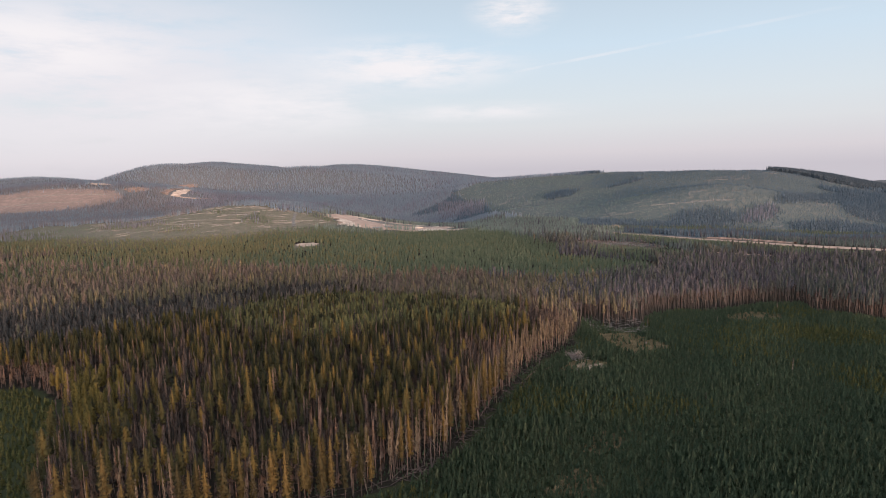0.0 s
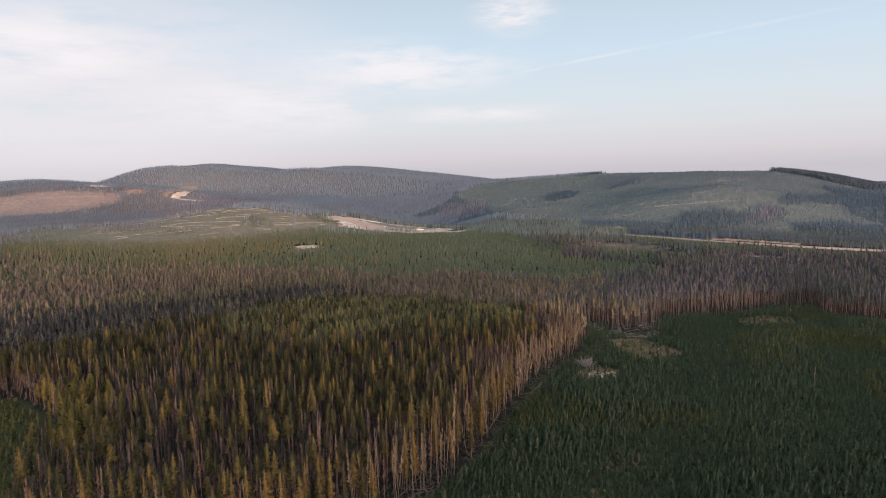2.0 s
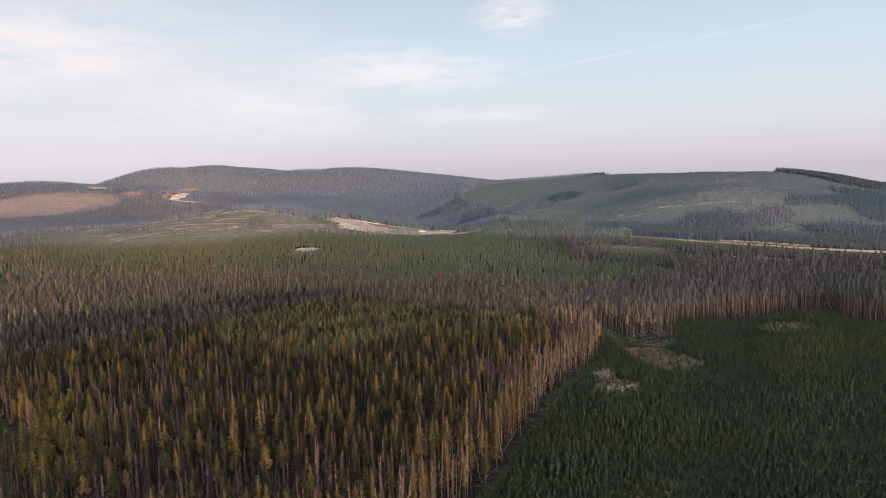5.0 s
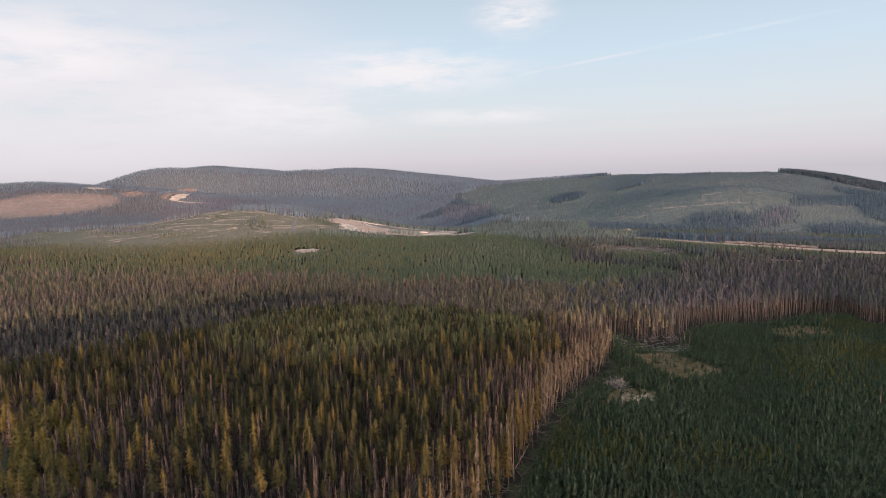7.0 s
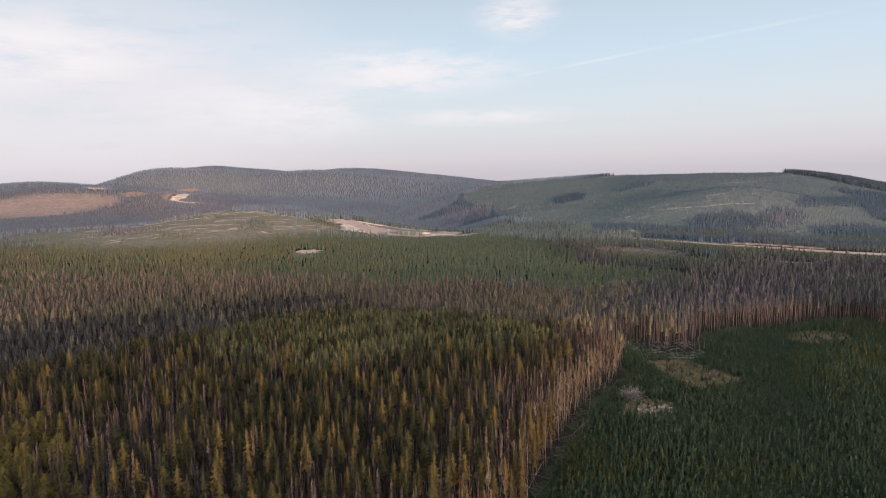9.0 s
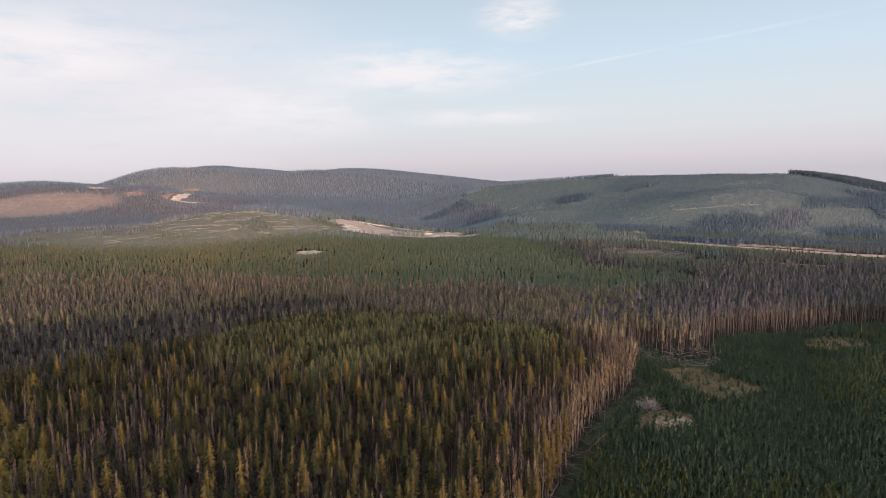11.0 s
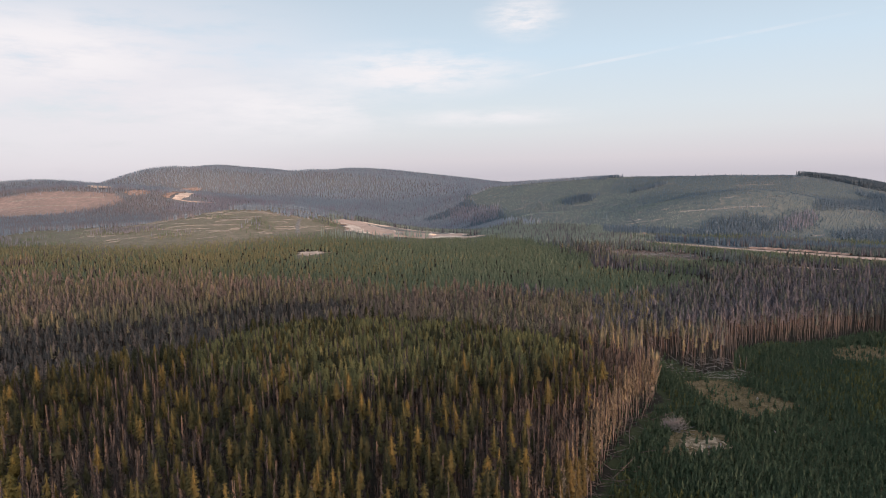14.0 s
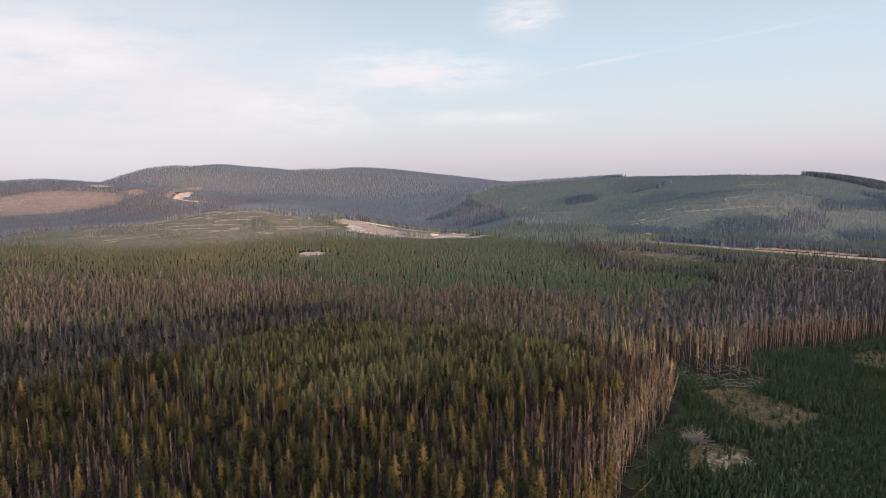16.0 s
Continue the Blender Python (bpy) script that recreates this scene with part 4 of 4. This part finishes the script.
def woods(y0, y1, gap, seed, far):
    x, y = sown(-0.8 * y1 - 60, 0.8 * y1 + 60, y0, y1, gap, seed)
    k = in_view(x, y)
    x, y = x[k], y[k]
    r = np.random.RandomState(seed + 1)
    blur = np.where(y > 880, np.where(y < 1110, 14.0, np.where(x < -900, 16.0, np.where(x > 200, 5.0, 9.0))), np.where((y > 450) & (x < 20), 14.0, 1.5))
    t, high = wooded(x + blur * r.normal(0, 1, len(x)), y + blur * r.normal(0, 1, len(x)))
    kept = inside(x, y, PATCH) | inside(x, y + 12, PATCH) | inside(x, y, YARD)  | (away(x, y, ROAD) < 20)
    t = np.where(kept, 0, t)
    u, s = r.uniform(0, 1, len(x)), r.uniform(0.72, 1.1, len(x)) * high
    s = np.where(t == 2, (0.90 + 0.25 * (s / np.maximum(high, 0.1) - 0.9)) * high, s)  # the young woods are even
    s = 0.9 + 0.6 * (s - 0.9) if far else s
    drift = patchy(x, y, 90, 61)
    spruce = (x > 250 + 80 * drift) & (y < 2250) & (y > 1250)
    wall = np.exp(-(away(x, y, BACK_EDGE) / 14.0) ** 2) if y0 < 500 else 0.0
    gone = (t == 1) & (u < 0.56 + 0.22 * drift + 0.4 * wall) | (t == 3) & ~spruce & (u < 0.22 + 0.15 * drift) | (t == 2) & (u < np.clip((-x - 200) / 1200, 0.0, 0.28))
    gone |= (t == 3) & (x < -450 + 60 * drift) & (y < 2080) & (u < 0.88)
    for ring in DEAD_CLUMPS + (HEDGE,):
        gone |= inside(x, y, ring) & (u < 0.75) & (t > 0)
    spruce &= ~gone
    if not far:
        if y0 < 700:
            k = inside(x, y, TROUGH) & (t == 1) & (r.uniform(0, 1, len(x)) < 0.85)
            scatter("spruce_belt", MID_LIVE, x[k], y[k], s[k] * 0.85, [bark, shaded_green], "belt of spruces in the hollow, coloured dark as in shade", "forest", seed + 8, (1.1, 1.5))
            t, gone = np.where(k, 0, t), gone & ~k
        if y0 < 500:
            k = gone & (t > 0) & (away(x, y, BACK_EDGE) < 26)
            scatter("dead_pine_wall", pick(BARE), x[k], y[k], s[k] * 1.0, [wall_wood, violet_twigs], "wall of bare dead pine stems behind the plantation", "forest", seed + 7, lean=0.05)
            gone &= ~k
            t = np.where(k, 0, t)
        k = gone & (t > 0)
        east = k & (x + 25 * drift > 60)
        scatter("grey_pine_stand", MID_DEAD if y0 < 700 else FAR_SNAG, x[east], y[east], s[east] * (1 if y0 < 700 else 0.85), [wall_wood, violet_twigs] if y0 < 700 else [violet_twigs], "stand of bare violet-grey dead pines", "forest", seed + 10, lean=0.03)
        k &= ~east
        scatter("grey_pine_stand", MID_DEAD if y0 < 700 else FAR_SNAG, x[k], y[k], s[k] * (1 if y0 < 700 else np.where(t[k] == 2, 0.5, 0.85)), [wall_wood, grey_twigs] if y0 < 700 else [grey_twigs], "stand of beetle-killed grey-brown pines", "forest", seed + 2, lean=0.03)
        k = ~gone & (t == 3)
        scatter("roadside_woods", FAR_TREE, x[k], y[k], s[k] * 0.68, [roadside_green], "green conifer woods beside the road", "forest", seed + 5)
        k = ~gone & (t == 1)
        east = k & (x + 30 * drift > 110)
        k &= ~east
        scatter("mixed_pine_stand", MID_LIVE, x[k], y[k], s[k], [bark, mid_green], "living pines scattered through the grey stand", "forest", seed + 3)
        scatter("mixed_pine_stand", MID_LIVE, x[east], y[east], s[east], [bark, dull_green], "dark spruces scattered through the grey stand", "forest", seed + 11)
        k = ~gone & (t == 2)
        warm = k & (r.uniform(0, 1, len(x)) < np.clip((40 - x - 0.25 * (y - 640)) / 380, 0, 0.85) + 0.15 * drift)
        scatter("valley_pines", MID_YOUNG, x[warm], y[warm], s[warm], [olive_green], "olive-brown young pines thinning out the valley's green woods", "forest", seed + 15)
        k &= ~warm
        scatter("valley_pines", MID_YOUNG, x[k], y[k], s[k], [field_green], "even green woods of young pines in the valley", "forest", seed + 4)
    else:
        k = gone & (t > 0)
        low = (x > -260 + 40 * drift) & (y < 1560 + 60 * drift)
        low &= ~inside(x, y, DEAD_CLUMPS[0])
        snag = k & low
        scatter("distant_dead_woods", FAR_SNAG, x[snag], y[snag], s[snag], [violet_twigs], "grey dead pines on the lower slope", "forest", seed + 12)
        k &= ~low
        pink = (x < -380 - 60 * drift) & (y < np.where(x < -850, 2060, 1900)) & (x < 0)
        scatter("distant_dead_woods", FAR_SNAG, x[k & ~pink], y[k & ~pink], s[k & ~pink], [hazed_hill_grey], "distant dead pine woods, greyed as by haze", "forest", seed + 2)
        scatter("distant_dead_woods", FAR_SNAG, x[k & pink], y[k & pink], s[k & pink], [hazed_snag], "distant pinkish-brown dead pine woods", "forest", seed + 9)
        k = ~gone & (t == 2)
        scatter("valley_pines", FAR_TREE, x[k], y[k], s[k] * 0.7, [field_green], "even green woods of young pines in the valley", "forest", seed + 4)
        t = np.where(k, 0, t)
        dark = ~gone & (t > 0) & (x > -10 + 110 * drift) & (y < 2250) & ((x > 330 + 90 * drift) | (y > 1780 + 150 * drift))
        s = np.where((x > 300) & (y < 1700), s * 1.0, s)
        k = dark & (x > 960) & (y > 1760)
        scatter("distant_spruce_woods", FAR_TREE, x[k], y[k], s[k] * 1.25, [hazed_ridge_spruce], "tall dark spruces along the ridge", "forest", seed + 14)
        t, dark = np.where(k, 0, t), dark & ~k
        scatter("distant_spruce_woods", FAR_TREE if y0 < 1400 else TINY_TREE, x[dark], y[dark], s[dark] * 0.98, [hazed_spruce], "spruce woods on the far slope, hazed bluish in colour", "forest", seed + 6)
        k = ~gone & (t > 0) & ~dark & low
        scatter("distant_woods", FAR_TREE, x[k], y[k], s[k], [hazed_slope_green], "green conifer woods on the lower slope", "forest", seed + 13)
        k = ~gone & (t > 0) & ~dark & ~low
        scatter("distant_woods", FAR_TREE if y0 < 1400 else TINY_TREE, x[k], y[k], s[k], [hazed_hill_green], "distant conifer woods on the hills, hazed blue-green in colour", "forest", seed + 3)


woods(255, 520, 4.2, 100, False)
woods(520, 740, 4.7, 110, False)
woods(740, 1060, 4.9, 120, False)
woods(1060, 1500, 5.0, 130, True)
woods(1500, 2300, 5.2, 140, True)
woods(2300, 3700, 8.8, 150, True)
# low regrowth on the logged hillside and in the field
x, y = sown(-1000, 1250, 980, 2360, 7.0, 170)
r = np.random.RandomState(171)
k = in_view(x, y) & inside(x, y, FIELD) & (r.uniform(0, 1, len(x)) < 0.5 + 0.5 * patchy(x, y, 60, 172))
scatter("regrowth", TINY_TREE, x[k], y[k], r.uniform(0.08, 0.22, k.sum()), [field_green], "low scrubby regrowth on the logged ground", "young trees", 174, (1.0, 1.8))
x, y = sown(0, 1250, 1250, 2360, 4.4, 175)
k = in_view(x, y) & inside(x, y, HILLCUT) & (r.uniform(0, 1, len(x)) < 0.62 + 0.25 * (x > 600) + 0.4 * patchy(x, y, 75, 176))
west = k & (x < 480 + 80 * patchy(x, y, 120, 178))
k &= ~west
scatter("regrowth", TINY_TREE, x[west], y[west], r.uniform(0.08, 0.26, west.sum()), [hazed_slope_green], "low spruce regrowth on the logged hillside", "young trees", 179, (1.0, 1.7))
scatter("regrowth", TINY_TREE, x[k], y[k], r.uniform(0.08, 0.34, k.sum()), [hazed_spruce], "low spruce regrowth on the logged hillside", "young trees", 177, (1.0, 1.7))
x, y = sown(0, 1250, 1250, 2360, 15.0, 187)
k = in_view(x, y) & inside(x, y, HILLCUT) & (r.uniform(0, 1, len(x)) < 0.30 + 0.45 * patchy(x, y, 110, 188))
old = k & (r.uniform(0, 1, len(x)) < 0.45)
scatter("seed_trees", FAR_SNAG, x[old], y[old], r.uniform(0.3, 0.7, old.sum()), [hazed_snag], "scattered dead trees left on the logged hillside", "trees", 189)
k &= ~old
scatter("seed_trees", FAR_TREE, x[k], y[k], r.uniform(0.3, 0.62, k.sum()), [hazed_spruce], "scattered spruces left on the logged hillside", "trees", 198, (1.0, 1.5))
x, y = sown(-1500, -980, 1700, 2060, 8.0, 190)
k = in_view(x, y) & inside(x, y, BROWN) & (r.uniform(0, 1, len(x)) < 0.45 + 0.4 * patchy(x, y, 50, 191))
scatter("low_brushwood", TINY_TREE, x[k], y[k], r.uniform(0.05, 0.18, k.sum()), [hazed_snag], "low dry brushwood on the brown logged hill", "shrubs", 192, (1.0, 2.0))
x, y = sown(160, 330, 860, 1015, 3.0, 194)
k = inside(x, y, OPENING) & (r.uniform(0, 1, len(x)) < 0.55 + 0.5 * patchy(x, y, 22, 195))
scatter("low_brushwood", TINY_TREE, x[k], y[k], r.uniform(0.06, 0.24, k.sum()), [grey_twigs], "low dry brushwood and slash in the valley opening", "shrubs", 196, (1.0, 2.2))
# the wood behind the flight, which keeps the low sun off the plantation
bx, by = sown(-300, 420, -330, -70, 13.0, 160)
scatter("pine_wood_behind", MID_LIVE, bx, by, np.random.RandomState(161).uniform(1.0, 1.25, len(bx)), [bark, needles], "mature pine wood on the rise behind", "forest", 162, (1.4, 1.9))

cx, cy = sown(-112, -58, 1165, 1205, 8.0, 180)
scatter("yard_trees", FAR_TREE, cx, cy, np.random.RandomState(181).uniform(0.5, 1.15, len(cx)), [hazed_slope_green], "clump of dark spruces left standing in the yard", "trees", 182)

cx, cy = sown(-240, -90, 1070, 1130, 6.0, 183)
k = inside(cx, cy, [(-240, 1080), (-120, 1078), (-92, 1108), (-130, 1122), (-205, 1126)]) & (np.random.RandomState(184).uniform(0, 1, len(cx)) < 0.7)
scatter("yard_trees", FAR_TREE, cx[k], cy[k], np.random.RandomState(185).uniform(0.6, 1.1, k.sum()), [hazed_slope_green], "belt of dark spruces below the yard", "trees", 186, (0.8, 1.1))

# ---- fallen logs, slash, snags, stumps ----
R = random.Random(71)


def log_mesh(r):
    v, f = stem(r.uniform(6, 12), 0.11, 5, r.uniform(-0.5, 0.5), 0.35)
    for k in range(7):
        z, a, n = r.uniform(3, 9), r.uniform(0, 6.28), len(v)
        l = r.uniform(0.3, 1.2)
        v += [(0, 0, z), (0, 0, z + 0.1), (l * math.cos(a), l * math.sin(a), z + 0.4)]
        f.append((n, n + 1, n + 2))
    return v, f


logs = []
for k in range(5):
    v, f = log_mesh(R)
    logs.append(tagged(new("fallen_log", mesh_from("fallen_log", v, f, [grey_wood])), "grey weathered fallen pine trunk lying at the stand's edge", "log", "fallen logs along the edge"))
used = set()


def lay(x, y, turn, pitch, lift=0.2, s=1.0):
    o = logs[R.randrange(len(logs))]
    m = Matrix.Translation((x, y, float(lie(x, y)) + lift)) @ Matrix.Rotation(turn, 4, "Z") @ Matrix.Rotation(radians(pitch), 4, "Y")
    if o.name in used:
        c = copy_thing(o, m)
        c.scale = (s, s, s)
    else:
        used.add(o.name)
        o.matrix_basis = m


for (ax, ay), (bx_, by_), n in (((-50, 158), (-7, 178), 30), ((-7, 178), (11, 215), 60), ((11, 215), (35, 266), 44), ((35, 266), (64, 322), 26)):
    for k in range(n):
        q = R.random()
        lay(ax + (bx_ - ax) * q + R.uniform(-13, -0.5), ay + (by_ - ay) * q + R.uniform(-3, 2), R.uniform(-2.8, 2.8), R.choice((88, 89, 90, 86, 72, 60)) , 0.3)
for (ax, ay), (bx_, by_) in zip(EDGE[2:-1], EDGE[3:]):
    run = math.hypot(bx_ - ax, by_ - ay)
    for k in range(int(run / 2.0)):
        q, out = R.random(), R.uniform(-1.0, 4.5)
        lay(ax + (bx_ - ax) * q + out * (by_ - ay) / run, ay + (by_ - ay) * q - out * (bx_ - ax) / run, R.uniform(-3.1, 3.1), R.uniform(84, 91), 0.3, R.uniform(0.25, 0.6))
TV, TF = [], []
for k in range(170):
    v, f = log_mesh(R)
    x, y, base = R.uniform(86, 126), R.uniform(370, 414), len(TV)
    turned = Matrix.Translation((x, y, float(lie(x, y)) + R.uniform(0.2, 0.8))) @ Matrix.Rotation(R.uniform(0, 6.28), 4, "Z") @ Matrix.Rotation(radians(R.uniform(80, 92)), 4, "Y") @ Matrix.Scale(R.uniform(0.35, 0.9), 4)
    TV += [tuple(turned @ Vector(p)) for p in v]
    TF += [tuple(i + base for i in t) for t in f]
tagged(new("slash_tangle", mesh_from("slash_tangle", TV, TF, [silver_wood])), "tangle of bleached fallen trunks below the dead stand", "slash", kind="stuff")
for k in range(10):
    lay(R.uniform(-160, -128), R.uniform(215, 250), R.uniform(-0.6, 0.6), 89, 0.3)
lay(115, 372, 2.6, 28, 0.0, 1.2)
lay(-116, 178, 3.4, 35, 0.0)
lay(-118, 176, 3.0, 25, 0.0)
for x, y, s in ((152, 274, 0.45), (118, 376, 0.55), (98, 235, 0.3), (121, 380, 0.5), (170, 395, 0.35), (240, 455, 0.5), (225, 300, 0.25), (82, 222, 0.2)):
    place([tree_thing("snag", NEAR_DEAD[R.randrange(7)], silver_wood, grey_twigs, "lone bleached snag standing in the plantation", "dead tree", "snags in the plantation")], [(x, y, s)], R, 0.06)

# the slash pile: a heap of crossed grey poles
pile = tagged(new("slash_pile"), "heap of grey crossed poles and branches beside the stand", "slash pile")
pile.location = (61, 302, float(lie(61, 302)))
poles = []
for k in range(4):
    v, f = stem(R.uniform(2.4, 5.0), 0.10, 4, R.uniform(-0.4, 0.4), 0.4)
    poles.append(mesh_from("pole", v, f, [silver_wood]))
for k in range(170):
    ob = new("pole", poles[k % 4])
    ob.parent = pile
    a, d = R.uniform(0, 6.28), abs(R.gauss(0, 2.0))
    high = max(0.0, 2.4 - 0.6 * d) * R.random()
    ob.matrix_basis = Matrix.Translation((1.4 * d * math.cos(a), d * math.sin(a), high)) @ Matrix.Rotation(R.uniform(0, 6.28), 4, "Z") @ Matrix.Rotation(radians(R.uniform(38, 94)), 4, "Y")


def stump_mesh(r):
    bm = bmesh.new()
    bmesh.ops.create_cone(bm, cap_ends=True, segments=8, radius1=r.uniform(0.4, 0.55), radius2=0.3, depth=0.9)
    for v in bm.verts:
        v.co += Vector((r.uniform(-0.06, 0.06), r.uniform(-0.06, 0.06), r.uniform(-0.08, 0.08) + 0.4))
    me = bpy.data.meshes.new("stump")
    bm.to_mesh(me)
    me.materials.append(silver_wood)
    return me


stumps = [tagged(new("stump", stump_mesh(R)), "pale weathered stump in the plantation", "stump", "stumps in the plantation") for k in range(2)]
where = [(83, 218), (71, 287), (66, 284), (74, 284), (78, 289), (58, 281), (150, 350), (153, 352), (130, 260), (95, 300), (60, 250), (108, 340), (119, 331), (40, 205), (52, 226), (175, 320), (200, 380)]
for n, (x, y) in enumerate(where):
    m = pose(x, y, float(lie(x, y)), 0, 0, 40 * n)
    if n < 2:
        stumps[n].matrix_basis = m
    else:
        copy_thing(stumps[n % 2], m)


# the yard: low sheds and heaps of gravel
def box(v, f, x0, x1, y0, y1, z0, z1, ridge=0.0):
    n = len(v)
    v += [(x0, y0, z0), (x1, y0, z0), (x1, y1, z0), (x0, y1, z0), (x0, y0, z1), (x1, y0, z1), (x1, y1, z1), (x0, y1, z1)]
    f += [(n, n + 1, n + 5, n + 4), (n + 1, n + 2, n + 6, n + 5), (n + 2, n + 3, n + 7, n + 6), (n + 3, n, n + 4, n + 7), (n + 4, n + 5, n + 6, n + 7), (n, n + 3, n + 2, n + 1)]
    return v, f


shed_wall = earth("painted_shed_wall", [(0.3, (0.14, 0.14, 0.15)), (0.7, (0.20, 0.20, 0.21))], 0.5)
shed_roof = earth("pale_metal_roof", [(0.3, (0.22, 0.23, 0.25)), (0.7, (0.32, 0.33, 0.35))], 0.4)


def shed(x, y, turn, l, w, h):
    root = tagged(new("site_shed"), "low grey site shed with a pale metal roof in the yard", "shed", "sheds in the yard")
    root.matrix_basis = pose(x, y, float(lie(x, y)) + 0.5, 0, 0, turn)
    part("wall", box([], [], -l / 2, l / 2, -w / 2, w / 2, 0, h), shed_wall, root)
    v = [(-l / 2 - 0.4, -w / 2 - 0.4, h), (l / 2 + 0.4, -w / 2 - 0.4, h), (l / 2 + 0.4, w / 2 + 0.4, h), (-l / 2 - 0.4, w / 2 + 0.4, h), (-l / 2 - 0.4, 0, h + 1.4), (l / 2 + 0.4, 0, h + 1.4)]
    part("roof", (v, [(0, 1, 5, 4), (2, 3, 4, 5), (0, 4, 3, 3), (1, 2, 5, 5)][:2]), shed_roof, root)
    return root


shed(-128, 1150, 10, 16, 8, 3.2)
shed(-112, 1190, -5, 14, 7, 3.5)


def heap(x, y, rad, h, mat, label):
    bm = bmesh.new()
    bmesh.ops.create_icosphere(bm, subdivisions=3, radius=1.0)
    for v in bm.verts:
        q = noise.noise(v.co * 2.1 + Vector((x, y, 0)))
        v.co = Vector((v.co.x * rad * (1 + 0.3 * q), v.co.y * rad * 0.8 * (1 + 0.3 * q), max(-0.2, v.co.z) * h * (1 + 0.4 * q)))
    me = bpy.data.meshes.new("gravel_heap")
    bm.to_mesh(me)
    me.materials.append(mat)
    ob = tagged(new("gravel_heap", smooth(me)), label, "heap", "heaps in the valley")
    ob.location = (x, y, float(lie(x, y)))


heap(336, 1268, 12, 6, gravel_mat, "rounded pale gravel heap among the trees")
heap(-40, 1200, 10, 3, sand_mat, "low pale sand heap in the yard")
heap(-60, 1250, 13, 3, sand_mat, "low pale sand heap in the yard")
heap(-180, 1200, 9, 3, sand_mat, "low pale sand heap in the yard")
